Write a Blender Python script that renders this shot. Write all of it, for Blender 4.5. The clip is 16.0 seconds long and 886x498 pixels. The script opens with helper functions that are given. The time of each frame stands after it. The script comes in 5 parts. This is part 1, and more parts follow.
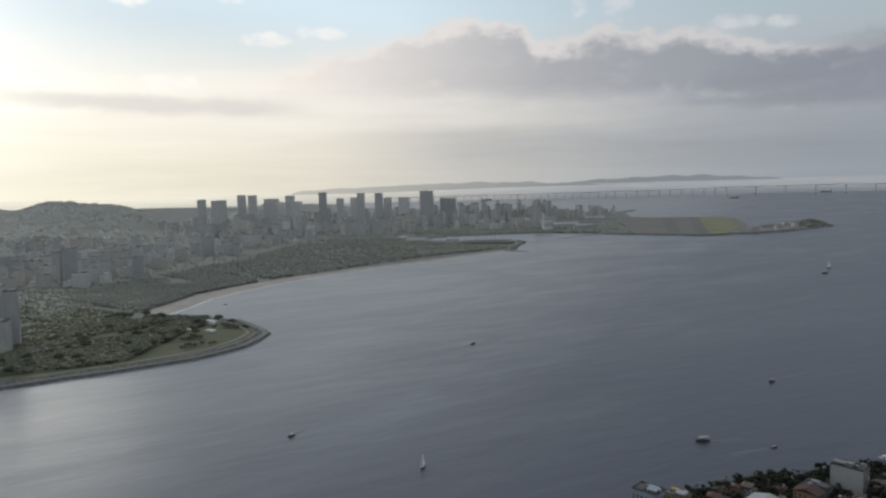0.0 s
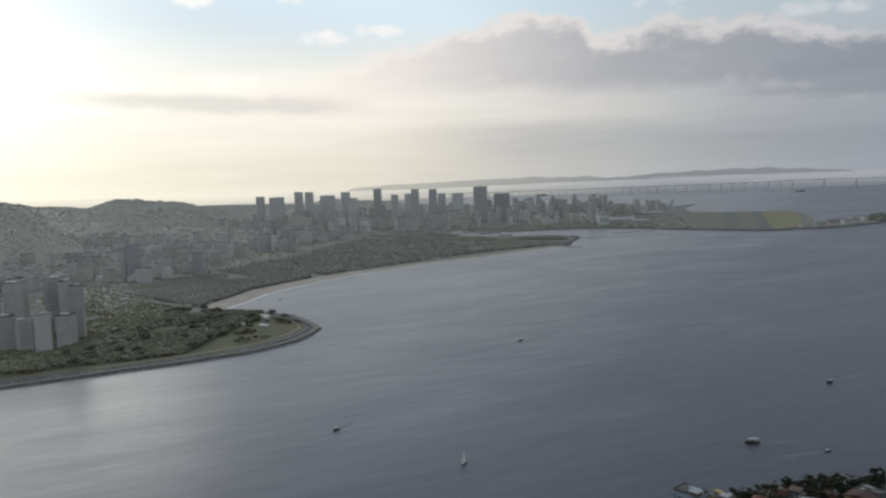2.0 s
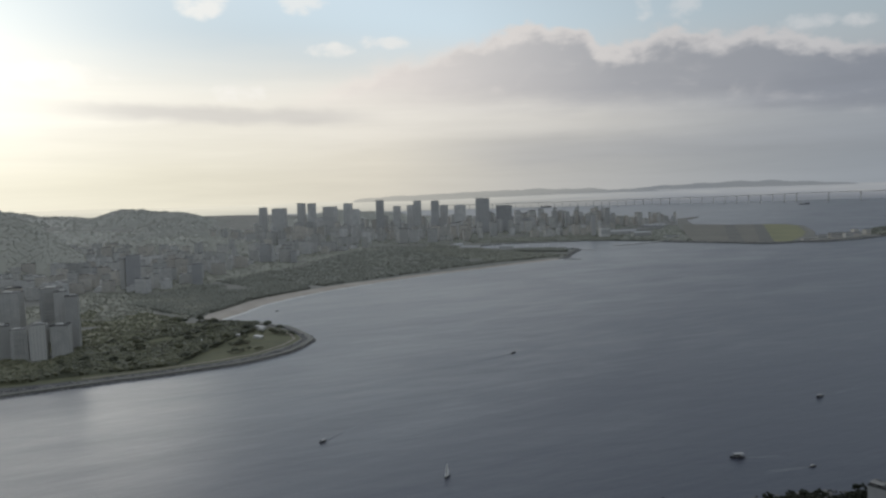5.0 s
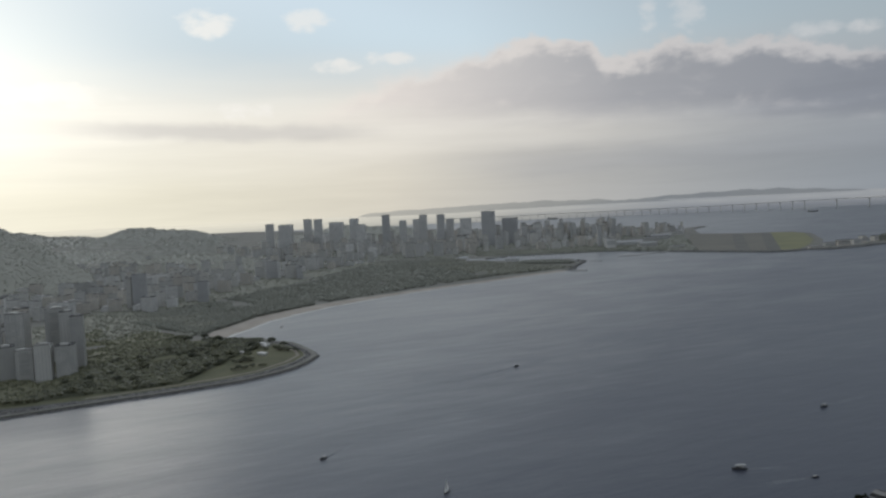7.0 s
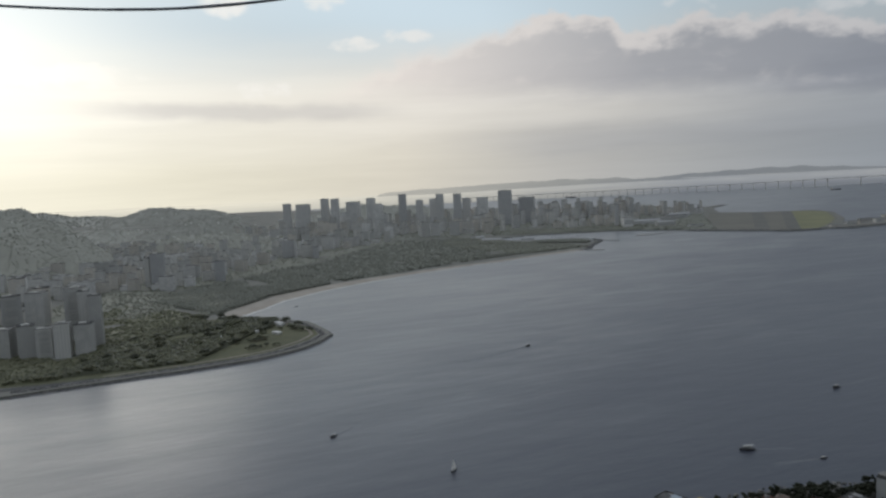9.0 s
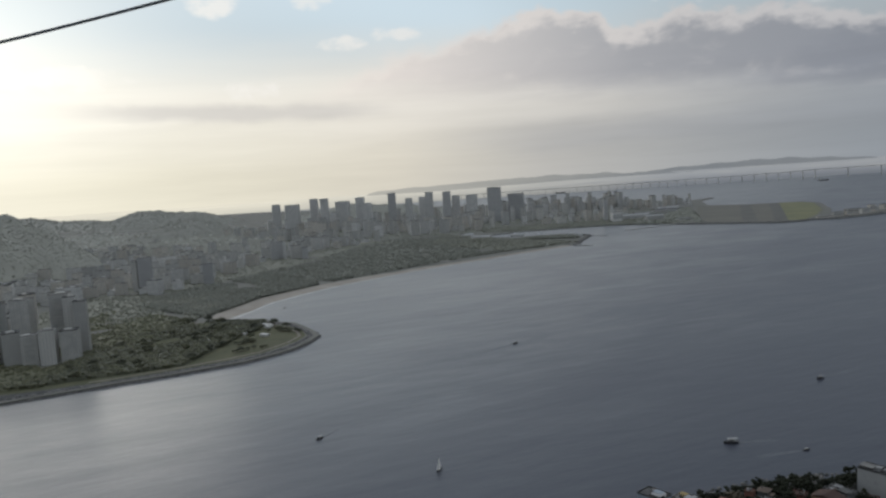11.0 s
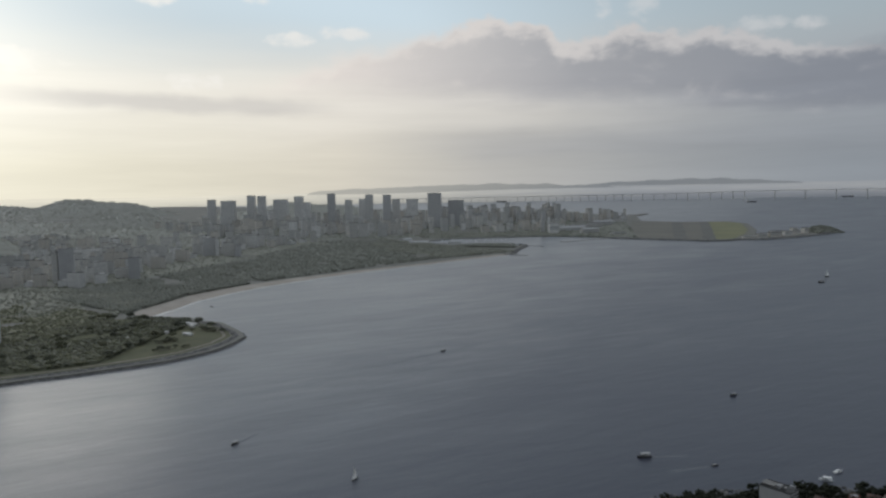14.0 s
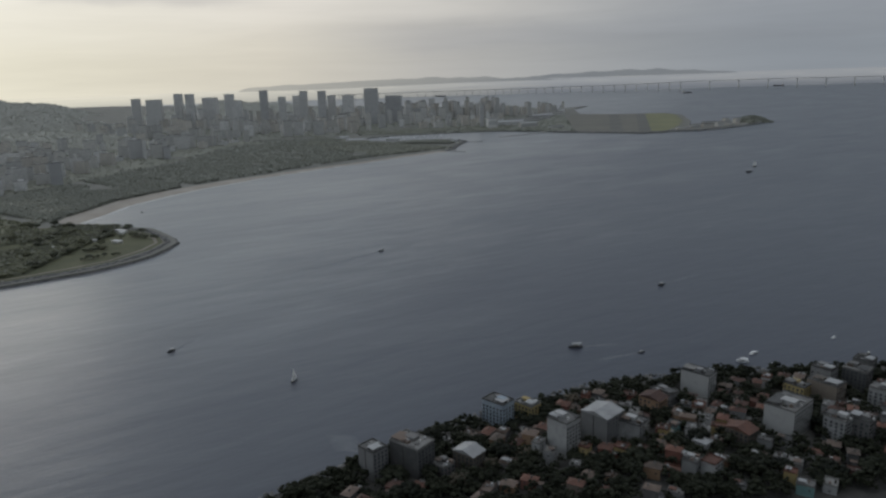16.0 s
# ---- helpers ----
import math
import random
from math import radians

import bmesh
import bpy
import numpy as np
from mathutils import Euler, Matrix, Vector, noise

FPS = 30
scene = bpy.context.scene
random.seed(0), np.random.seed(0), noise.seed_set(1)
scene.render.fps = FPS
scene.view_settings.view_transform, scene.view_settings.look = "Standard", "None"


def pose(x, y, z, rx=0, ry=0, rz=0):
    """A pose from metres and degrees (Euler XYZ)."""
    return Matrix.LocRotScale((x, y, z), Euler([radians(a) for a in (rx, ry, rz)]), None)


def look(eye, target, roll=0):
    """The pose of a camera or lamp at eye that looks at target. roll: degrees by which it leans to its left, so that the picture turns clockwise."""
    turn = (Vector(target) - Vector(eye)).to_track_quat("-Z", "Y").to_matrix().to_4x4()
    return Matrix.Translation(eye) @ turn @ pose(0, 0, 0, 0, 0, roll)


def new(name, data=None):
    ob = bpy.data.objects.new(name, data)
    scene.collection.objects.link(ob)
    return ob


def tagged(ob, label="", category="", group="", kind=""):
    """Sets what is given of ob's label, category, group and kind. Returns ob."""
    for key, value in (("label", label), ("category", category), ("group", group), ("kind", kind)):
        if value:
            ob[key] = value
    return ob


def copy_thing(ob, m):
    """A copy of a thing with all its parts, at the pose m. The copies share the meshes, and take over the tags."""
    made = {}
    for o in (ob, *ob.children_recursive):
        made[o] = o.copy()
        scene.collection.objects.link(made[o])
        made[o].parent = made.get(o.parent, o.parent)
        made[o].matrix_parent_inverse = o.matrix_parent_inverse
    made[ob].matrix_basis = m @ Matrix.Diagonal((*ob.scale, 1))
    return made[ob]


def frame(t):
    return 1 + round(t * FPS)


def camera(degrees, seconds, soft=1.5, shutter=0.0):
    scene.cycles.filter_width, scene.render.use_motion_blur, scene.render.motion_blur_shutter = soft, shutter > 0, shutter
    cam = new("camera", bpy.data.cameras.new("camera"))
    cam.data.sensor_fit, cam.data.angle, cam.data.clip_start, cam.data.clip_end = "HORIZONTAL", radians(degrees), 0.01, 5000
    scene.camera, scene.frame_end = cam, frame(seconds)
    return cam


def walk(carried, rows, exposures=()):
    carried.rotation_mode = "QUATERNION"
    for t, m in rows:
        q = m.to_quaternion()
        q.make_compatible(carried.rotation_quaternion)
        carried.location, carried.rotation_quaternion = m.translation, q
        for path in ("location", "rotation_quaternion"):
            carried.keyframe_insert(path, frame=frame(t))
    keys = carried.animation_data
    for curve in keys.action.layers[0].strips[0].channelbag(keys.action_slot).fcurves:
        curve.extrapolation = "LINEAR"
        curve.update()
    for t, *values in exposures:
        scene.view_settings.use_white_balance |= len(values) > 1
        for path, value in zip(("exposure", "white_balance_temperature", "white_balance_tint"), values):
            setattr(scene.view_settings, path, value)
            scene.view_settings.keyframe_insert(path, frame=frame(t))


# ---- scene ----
# The bay, its shores and the far bridge stand at about 0.43 of life size, so that all of it lies inside the lens's reach.
cam = camera(63.0, 16.0, soft=2.5)
PATH = [
    (0, (-6.123, 4.315, 116.973), (-6.0984, 6.3063, 116.7856), -1.40),
    (0.5, (-4.461, 4.247, 117.090), (-4.4247, 6.2385, 116.9040), -1.52),
    (1, (-2.834, 4.165, 117.200), (-2.7996, 6.1539, 116.9917), -1.32),
    (1.5, (-1.241, 4.071, 117.306), (-1.2292, 6.0561, 117.0601), -1.31),
    (2, (0.318, 3.969, 117.408), (0.1867, 5.9553, 117.2126), -1.88),
    (2.5, (1.843, 3.862, 117.507), (1.6745, 5.8447, 117.3098), -1.86),
    (3, (3.336, 3.751, 117.602), (3.1889, 5.7384, 117.4287), -1.57),
    (3.5, (4.796, 3.642, 117.696), (4.6163, 5.6262, 117.5247), -1.48),
    (4, (6.225, 3.535, 117.789), (6.0450, 5.5205, 117.6244), -1.48),
    (4.5, (7.624, 3.436, 117.880), (7.4760, 5.4231, 117.7115), -1.40),
    (7, (14.178, 3.139, 118.357), (14.0116, 5.1281, 118.2307), -2.65),
    (7.5, (15.405, 3.141, 118.461), (15.2309, 5.1283, 118.3195), -2.56),
    (8, (16.607, 3.170, 118.569), (16.3903, 5.1524, 118.4127), -2.66),
    (10.5, (22.242, 3.833, 119.204), (22.0377, 5.8121, 119.0043), -3.47),
    (11, (23.300, 4.089, 119.355), (23.1028, 6.0704, 119.1657), -3.85),
    (11.5, (24.336, 4.394, 119.515), (24.1488, 6.3760, 119.3231), -3.64),
    (12, (25.350, 4.750, 119.686), (25.1730, 6.7354, 119.5188), -3.05),
    (12.5, (26.344, 5.161, 119.867), (26.2459, 7.1507, 119.6931), -1.69),
    (13, (27.319, 5.628, 120.061), (27.3086, 7.6177, 119.8532), -0.13),
    (13.5, (28.274, 6.157, 120.266), (28.2572, 8.1460, 120.0624), -0.44),
    (14, (29.211, 6.748, 120.485), (29.1783, 8.7390, 120.3002), -0.93),
    (14.5, (30.129, 7.405, 120.718), (30.0939, 9.3976, 120.5448), -1.31),
    (15, (31.031, 8.132, 120.966), (30.9821, 10.1223, 120.7718), -1.00),
    (15.5, (31.916, 8.931, 121.229), (31.9022, 10.9111, 120.9447), -1.59),
    (16, (32.785, 9.806, 121.508), (32.9053, 11.7461, 121.0384), -1.69),
]
walk(cam, [(t, look(eye, target, roll)) for t, eye, target, roll in PATH], [(0.0, 0.18), (2.0, 0.22), (3.5, 0.2), (4.5, 0.03), (7.0, 0.0), (10.5, 0.0), (13.0, 0.0), (16.0, -0.08)])

SUN_AZ, SUN_EL = -40.0, 9.5      # degrees from +y towards +x, and above the horizon


# ---- node helpers ----
class Net:
    """Short way to write node trees."""

    def __init__(self, tree):
        self.t = tree
        tree.nodes.clear()

    def n(self, kind, **props):
        nd = self.t.nodes.new(kind)
        for k, v in props.items():
            if k == "operation":
                nd.operation = v
            elif k == "blend_type":
                nd.blend_type = v
            elif k == "data_type":
                nd.data_type = v
            elif k == "interpolation_type":
                nd.interpolation_type = v
        return nd

    def put(self, sock, v):
        if isinstance(v, bpy.types.NodeSocket):
            self.t.links.new(v, sock)
        elif v is not None:
            sock.default_value = v

    def m(self, op, a, b=None, c=None):
        nd = self.n("ShaderNodeMath", operation=op)
        for i, v in enumerate((a, b, c)):
            if v is not None:
                self.put(nd.inputs[i], v)
        return nd.outputs[0]

    def smooth(self, v, lo, hi, a=0.0, b=1.0):
        nd = self.n("ShaderNodeMapRange", interpolation_type="SMOOTHSTEP")
        for i, x in enumerate((v, lo, hi, a, b)):
            self.put(nd.inputs[i], x)
        return nd.outputs[0]

    def lin(self, v, lo, hi, a=0.0, b=1.0):
        nd = self.n("ShaderNodeMapRange")
        for i, x in enumerate((v, lo, hi, a, b)):
            self.put(nd.inputs[i], x)
        return nd.outputs[0]

    def ramp(self, v, stops, interp="LINEAR"):
        nd = self.n("ShaderNodeValToRGB")
        nd.color_ramp.interpolation = interp
        el = nd.color_ramp.elements
        while len(el) < len(stops):
            el.new(0.5)
        for e, (p, c) in zip(el, stops):
            e.position = p
        for e, (p, c) in zip(el, stops):
            e.position = p
            e.color = (c, c, c, 1) if isinstance(c, (int, float)) else (*c, 1)
        self.put(nd.inputs[0], v)
        return nd.outputs[0]

    def mix(self, f, a, b, blend="MIX"):
        nd = self.n("ShaderNodeMix", data_type="RGBA", blend_type=blend)
        self.put(nd.inputs[0], f)
        for i, v in ((6, a), (7, b)):
            self.put(nd.inputs[i], (*v, 1) if isinstance(v, tuple) and len(v) == 3 else v)
        return nd.outputs[2]

    def noise(self, vec, scale, detail=4.0, rough=0.55, dist=0.0):
        nd = self.n("ShaderNodeTexNoise")
        if vec is not None:
            self.put(nd.inputs["Vector"], vec)
        nd.inputs["Scale"].default_value = scale
        nd.inputs["Detail"].default_value = detail
        nd.inputs["Roughness"].default_value = rough
        nd.inputs["Distortion"].default_value = dist
        return nd.outputs[0]

    def vec(self, x, y, z=0.0):
        nd = self.n("ShaderNodeCombineXYZ")
        for i, v in enumerate((x, y, z)):
            self.put(nd.inputs[i], v)
        return nd.outputs[0]

    def scaled(self, vec, x, y, z):
        nd = self.n("ShaderNodeMapping")
        self.put(nd.inputs[0], vec)
        nd.inputs["Scale"].default_value = (x, y, z)
        return nd.outputs[0]


# ---- world: hazy late-afternoon sky with a bank of cumulus ----
SKY = 0.1


def make_world():
    world = bpy.data.worlds.new("sky")
    scene.world = world
    world.use_nodes = True
    w = Net(world.node_tree)
    tc = w.n("ShaderNodeTexCoord")
    sep = w.n("ShaderNodeSeparateXYZ")
    w.put(sep.inputs[0], tc.outputs["Generated"])
    x, y, z = sep.outputs
    u = w.m("MULTIPLY", w.m("ARCTAN2", x, y), 57.2958)
    v = w.m("MULTIPLY", w.m("ARCSINE", w.m("MINIMUM", w.m("MAXIMUM", z, -1.0), 1.0)), 57.2958)

    sky = w.n("ShaderNodeTexSky")
    sky.sky_type = "NISHITA"
    sky.sun_disc = False
    sky.sun_elevation, sky.sun_rotation = radians(SUN_EL), radians(SUN_AZ)
    sky.dust_density, sky.air_density, sky.altitude = 1.5, 1.0, 50.0
    k = 1.0 / SKY
    away = w.m("MULTIPLY", w.m("ARCCOSINE", w.m("COSINE", w.m("SUBTRACT", w.m("ARCTAN2", x, y), radians(SUN_AZ)))), 57.2958)
    side0 = w.smooth(away, 4.0, 60.0)
    blue = w.mix(1.0, sky.outputs[0], (0.5, 0.5, 0.5), "MULTIPLY")
    clear = w.ramp(w.lin(v, 8.0, 70.0), [(0.0, (0.66 * k, 0.75 * k, 0.80 * k)), (0.08, (0.60 * k, 0.72 * k, 0.80 * k)), (0.2, (0.52 * k, 0.62 * k, 0.72 * k)), (0.5, (0.63 * k, 0.69 * k, 0.77 * k)), (1.0, (0.72 * k, 0.77 * k, 0.84 * k))])
    blue = w.mix(0.9, blue, clear)
    turn = w.ramp(w.smooth(away, 4.0, 76.0), [(0.0, 1.0), (0.45, 0.86), (0.8, 0.62), (1.0, 0.52)])
    turn = w.m("MULTIPLY", turn, w.smooth(w.m("ADD", v, w.m("MULTIPLY", side0, 14.0)), 13.0, 22.0, 0.80, 1.0))
    turn = w.mix(w.smooth(v, 40.0, 75.0), w.m("MULTIPLY", turn, 1.22), (1.0, 1.0, 1.0))
    blue = w.mix(1.0, blue, turn, "MULTIPLY")

    # haze that thickens towards the horizon, warm below the sun and grey away from it
    side = w.smooth(away, 4.0, 72.0)
    low = w.ramp(side, [(0.0, (0.80 * k, 0.76 * k, 0.62 * k)), (0.35, (0.68 * k, 0.64 * k, 0.55 * k)), (0.6, (0.50 * k, 0.49 * k, 0.465 * k)), (1.0, (0.265 * k, 0.292 * k, 0.325 * k))])
    mid = w.ramp(side, [(0.0, (0.90 * k, 0.87 * k, 0.78 * k)), (0.35, (0.79 * k, 0.755 * k, 0.69 * k)), (0.7, (0.60 * k, 0.585 * k, 0.555 * k)), (1.0, (0.355 * k, 0.382 * k, 0.415 * k))])
    soft = w.noise(w.vec(w.m("MULTIPLY", u, 0.05), w.m("MULTIPLY", v, 0.28)), 1.0, 4.0, 0.5)
    vj = w.m("ADD", v, w.m("MULTIPLY", w.m("SUBTRACT", soft, 0.5), 3.0))
    haze = w.mix(w.smooth(vj, 1.0, 6.5), low, mid)
    haze = w.mix(w.smooth(away, 80.0, 150.0), haze, (0.62 * k, 0.64 * k, 0.68 * k))
    col = w.mix(w.smooth(vj, 6.5, 12.5), haze, blue)

    # the sun's veil of light beyond the left of the bay
    sun = Vector((math.sin(radians(SUN_AZ)) * math.cos(radians(SUN_EL)), math.cos(radians(SUN_AZ)) * math.cos(radians(SUN_EL)), math.sin(radians(SUN_EL))))
    dot = w.n("ShaderNodeVectorMath", operation="DOT_PRODUCT")
    w.put(dot.inputs[0], tc.outputs["Generated"])
    dot.inputs[1].default_value = sun
    glow = w.m("POWER", w.m("MAXIMUM", dot.outputs["Value"], 0.0), 26.0)
    glow2 = w.m("POWER", w.m("MAXIMUM", dot.outputs["Value"], 0.0), 70.0)
    glow = w.m("ADD", w.m("MULTIPLY", glow, 0.08 * k), w.m("MULTIPLY", glow2, 0.22 * k))

    # clouds: the main bank with a billowing crest, then a second bank in front of it
    p = w.vec(w.m("MULTIPLY", u, 0.1), w.m("MULTIPLY", v, 0.16))
    n1 = w.m("SUBTRACT", w.noise(p, 2.4, 4.0, 0.5, 0.3), 0.5)
    n2 = w.m("SUBTRACT", w.noise(p, 6.0, 6.0, 0.55, 0.1), 0.5)
    n3 = w.m("SUBTRACT", w.noise(w.vec(w.m("MULTIPLY", u, 0.06), w.m("MULTIPLY", v, 0.24), 7.3), 1.9, 6.0, 0.55), 0.5)
    mottle = w.noise(w.vec(w.m("MULTIPLY", u, 0.08), w.m("MULTIPLY", v, 0.2), 3.1), 2.3, 6.0, 0.58, 0.4)
    q = w.vec(w.m("MULTIPLY", w.m("SUBTRACT", u, 0.7), 0.1), w.m("MULTIPLY", w.m("ADD", v, 0.6), 0.16))
    swell = w.m("SUBTRACT", w.noise(p, 3.2, 3.0, 0.5, 0.3), w.noise(q, 3.2, 3.0, 0.5, 0.3))
    s = w.lin(u, -40.0, 40.0)

    def bank(col, crest, base, tilt, left, light, blur, rim):
        """One bank: crest gives (azimuth, elevation) of its top, base and tilt its soft underside, light how much of it is lit."""
        top = w.m("MULTIPLY", w.ramp(s, [((a + 40.0) / 80.0, e / 16.0) for a, e in crest], "EASE"), 16.0)
        deep = w.m("ADD", w.m("SUBTRACT", top, v), w.m("ADD", w.m("MULTIPLY", n1, 1.9), w.m("MULTIPLY", n2, 1.8)))
        under = w.m("ADD", base, w.m("MULTIPLY", u, tilt))
        low_edge = w.m("SUBTRACT", w.m("ADD", v, w.m("ADD", w.m("MULTIPLY", n3, 2.6), w.m("MULTIPLY", n1, 0.8))), under)
        soft_edge = w.smooth(u, -6.0, 4.0, 1.6, blur)
        body = w.m("MULTIPLY", w.smooth(w.m("DIVIDE", deep, soft_edge), -0.25, 1.0), w.smooth(low_edge, -1.0, 1.6))
        body = w.m("MULTIPLY", body, w.smooth(w.m("ADD", u, w.m("MULTIPLY", n1, 5.0)), left, left + 5.0))
        thick = w.smooth(w.m("ADD", deep, w.m("MULTIPLY", n2, 0.6)), rim, rim + 1.7)
        dark = w.m("SUBTRACT", thick, w.m("ADD", w.m("MULTIPLY", swell, 0.9), w.m("MULTIPLY", w.m("SUBTRACT", mottle, 0.5), 1.5)))
        shade = w.m("MULTIPLY", w.smooth(dark, -0.05, 1.0), light)
        lit = w.mix(side, (0.95 * k, 0.86 * k, 0.78 * k), (0.50 * k, 0.50 * k, 0.515 * k))
        dim = w.mix(side, (0.66 * k, 0.635 * k, 0.62 * k), (0.235 * k, 0.255 * k, 0.295 * k))
        return w.mix(w.m("MULTIPLY", body, 0.95), col, w.mix(shade, lit, dim))

    west = w.ramp(s, [(0.30, 0.08), (0.42, 0.24), (0.50, 0.55), (0.62, 0.95)])
    col = bank(col, [(-20, 6.0), (-16, 7.0), (-14.3, 7.7), (-12.6, 8.2), (-10.3, 9.2), (-8.5, 10.1), (-5.4, 10.5), (-3.6, 11.0), (-1.4, 11.5), (0.8, 12.1), (3.0, 12.7), (4.3, 12.2), (6.8, 12.0), (8.5, 10.7), (9.3, 10.8), (11.4, 11.0),
                     (13.0, 11.4), (15.3, 10.8), (18.0, 10.8), (20.9, 10.5), (23.0, 10.4), (24.5, 9.4), (30.0, 9.0)], 6.25, -0.064, -18.0, west, 0.5, 0.3)
    col = bank(col, [(17.5, 4.5), (18.7, 6.3), (20.0, 7.8), (20.6, 8.4), (21.6, 8.3), (23.7, 8.7), (26.6, 9.0), (32.0, 9.6)], 5.0, 0.0, 15.0, w.smooth(u, 18.5, 22.0, 0.85, 1.0), 1.8, -1.3)

    # long grey streak with a small puff on it
    line = w.m("ADD", w.m("ADD", 6.1, w.m("MULTIPLY", w.m("ADD", u, 24.0), -0.03)), w.m("MULTIPLY", n3, 0.7))
    off = w.m("ABSOLUTE", w.m("SUBTRACT", v, line))
    streak = w.m("MULTIPLY", w.smooth(w.m("ADD", off, w.m("MULTIPLY", n1, 1.0)), 0.95, 0.1), w.m("MULTIPLY", w.smooth(u, -36.0, -26.0), w.smooth(u, -7.0, -14.0)))
    col = w.mix(w.m("MULTIPLY", streak, 0.62), col, (0.56 * k, 0.54 * k, 0.52 * k))

    # shreds and puffs above the banks: azimuth, elevation, half width, half height, strength
    white = w.mix(side, (0.95 * k, 0.92 * k, 0.86 * k), (0.64 * k, 0.64 * k, 0.65 * k))
    for a, e, ra, re, amount in ((-19.2, 7.7, 1.9, 0.8, 0.8), (-21.8, 13.9, 2.0, 1.1, 0.75), (-14.4, 14.2, 1.9, 0.9, 0.6), (-12.4, 10.8, 1.9, 0.6, 0.75), (-8.2, 11.3, 2.2, 0.55, 0.7), (-32.5, 8.6, 4.5, 1.0, 0.7),
                                 (11.4, 13.0, 0.8, 1.5, 0.5), (14.3, 12.8, 1.5, 1.5, 0.45), (25.7, 10.5, 1.1, 0.6, 0.6), (22.3, 10.8, 2.0, 0.6, 0.5)):
        far = w.m("ADD", w.m("POWER", w.m("MULTIPLY", w.m("SUBTRACT", u, a), 1.0 / ra), 2.0), w.m("POWER", w.m("MULTIPLY", w.m("SUBTRACT", v, e), 1.0 / re), 2.0))
        f = w.smooth(w.m("ADD", far, w.m("ADD", w.m("MULTIPLY", n2, 3.4), w.m("MULTIPLY", n1, 2.2))), 1.2, -0.2)
        col = w.mix(w.m("MULTIPLY", f, 0.95 * amount), col, white)
    # grey veil low over the bay
    veil = w.m("MULTIPLY", w.smooth(w.m("ABSOLUTE", w.m("SUBTRACT", w.m("ADD", v, w.m("MULTIPLY", n3, 2.0)), 2.9)), 1.7, 0.3), w.smooth(u, -9.0, 6.0))
    col = w.mix(w.m("MULTIPLY", veil, 0.45), col, w.mix(side, (0.5 * k, 0.48 * k, 0.46 * k), (0.26 * k, 0.28 * k, 0.31 * k)))

    # faint layered streaks in the haze
    layer = w.noise(w.vec(w.m("MULTIPLY", u, 0.035), w.m("MULTIPLY", v, 0.45), 1.7), 1.6, 6.0, 0.6, 0.3)
    layer = w.m("ADD", 1.0, w.m("MULTIPLY", w.m("SUBTRACT", layer, 0.5), w.smooth(v, 11.0, 5.0, 0.0, 0.26)))
    col = w.mix(1.0, col, w.vec(layer, layer, layer), "MULTIPLY")

    both = w.n("ShaderNodeVectorMath", operation="ADD")
    tint = w.mix(1.0, w.vec(glow, glow, glow), (1.0, 0.96, 0.84), "MULTIPLY")
    w.put(both.inputs[0], col)
    w.put(both.inputs[1], tint)
    bg = w.n("ShaderNodeBackground")
    w.put(bg.inputs[0], both.outputs[0])
    bg.inputs[1].default_value = SKY
    out = w.n("ShaderNodeOutputWorld")
    w.put(out.inputs[0], bg.outputs[0])


make_world()
sun_data = bpy.data.lights.new("sun", "SUN")
sun_data.energy, sun_data.angle, sun_data.color = 0.42, radians(34.0), (1.0, 0.94, 0.85)
sun_lamp = new("sun", sun_data)
sun_lamp.matrix_world = look((0, 0, 300), (-math.sin(radians(SUN_AZ)), -math.cos(radians(SUN_AZ)), 300 - math.tan(radians(SUN_EL))))


# ---- materials ----
def material(name):
    mat = bpy.data.materials.new(name)
    mat.use_nodes = True
    w = Net(mat.node_tree)
    out = w.n("ShaderNodeOutputMaterial")
    bsdf = w.n("ShaderNodeBsdfPrincipled")
    w.put(out.inputs[0], bsdf.outputs[0])
    return mat, w, bsdf


def bump(w, bsdf, height, strength, distance):
    b = w.n("ShaderNodeBump")
    b.inputs["Strength"].default_value = strength
    b.inputs["Distance"].default_value = distance
    w.put(b.inputs["Height"], height)
    w.put(bsdf.inputs["Normal"], b.outputs[0])


def plain(name, dark, light, rough=0.8, scale=0.5, fine=6.0, metal=0.0, relief=0.02, per_object=0.0, per_island=0.0):
    """A surface that wanders between two colours in patches and in grain; per_object: how far things differ."""
    mat, w, bsdf = material(name)
    geo = w.n("ShaderNodeNewGeometry")
    pos = geo.outputs["Position"]
    a = w.noise(pos, scale, 5.0, 0.6)
    b = w.noise(pos, fine, 3.0, 0.6)
    f = w.m("ADD", w.m("MULTIPLY", a, 0.75), w.m("MULTIPLY", b, 0.25))
    if per_object:
        info = w.n("ShaderNodeObjectInfo")
        f = w.m("ADD", f, w.m("MULTIPLY", w.m("SUBTRACT", info.outputs["Random"], 0.5), per_object))
    if per_island:
        f = w.m("ADD", f, w.m("MULTIPLY", w.m("SUBTRACT", geo.outputs["Random Per Island"], 0.5), per_island))
    w.put(bsdf.inputs["Base Color"], w.mix(w.smooth(f, 0.25, 0.75), dark, light))
    bsdf.inputs["Roughness"].default_value = rough
    bsdf.inputs["Metallic"].default_value = metal
    if relief:
        bump(w, bsdf, b, 0.5, relief)
    return mat


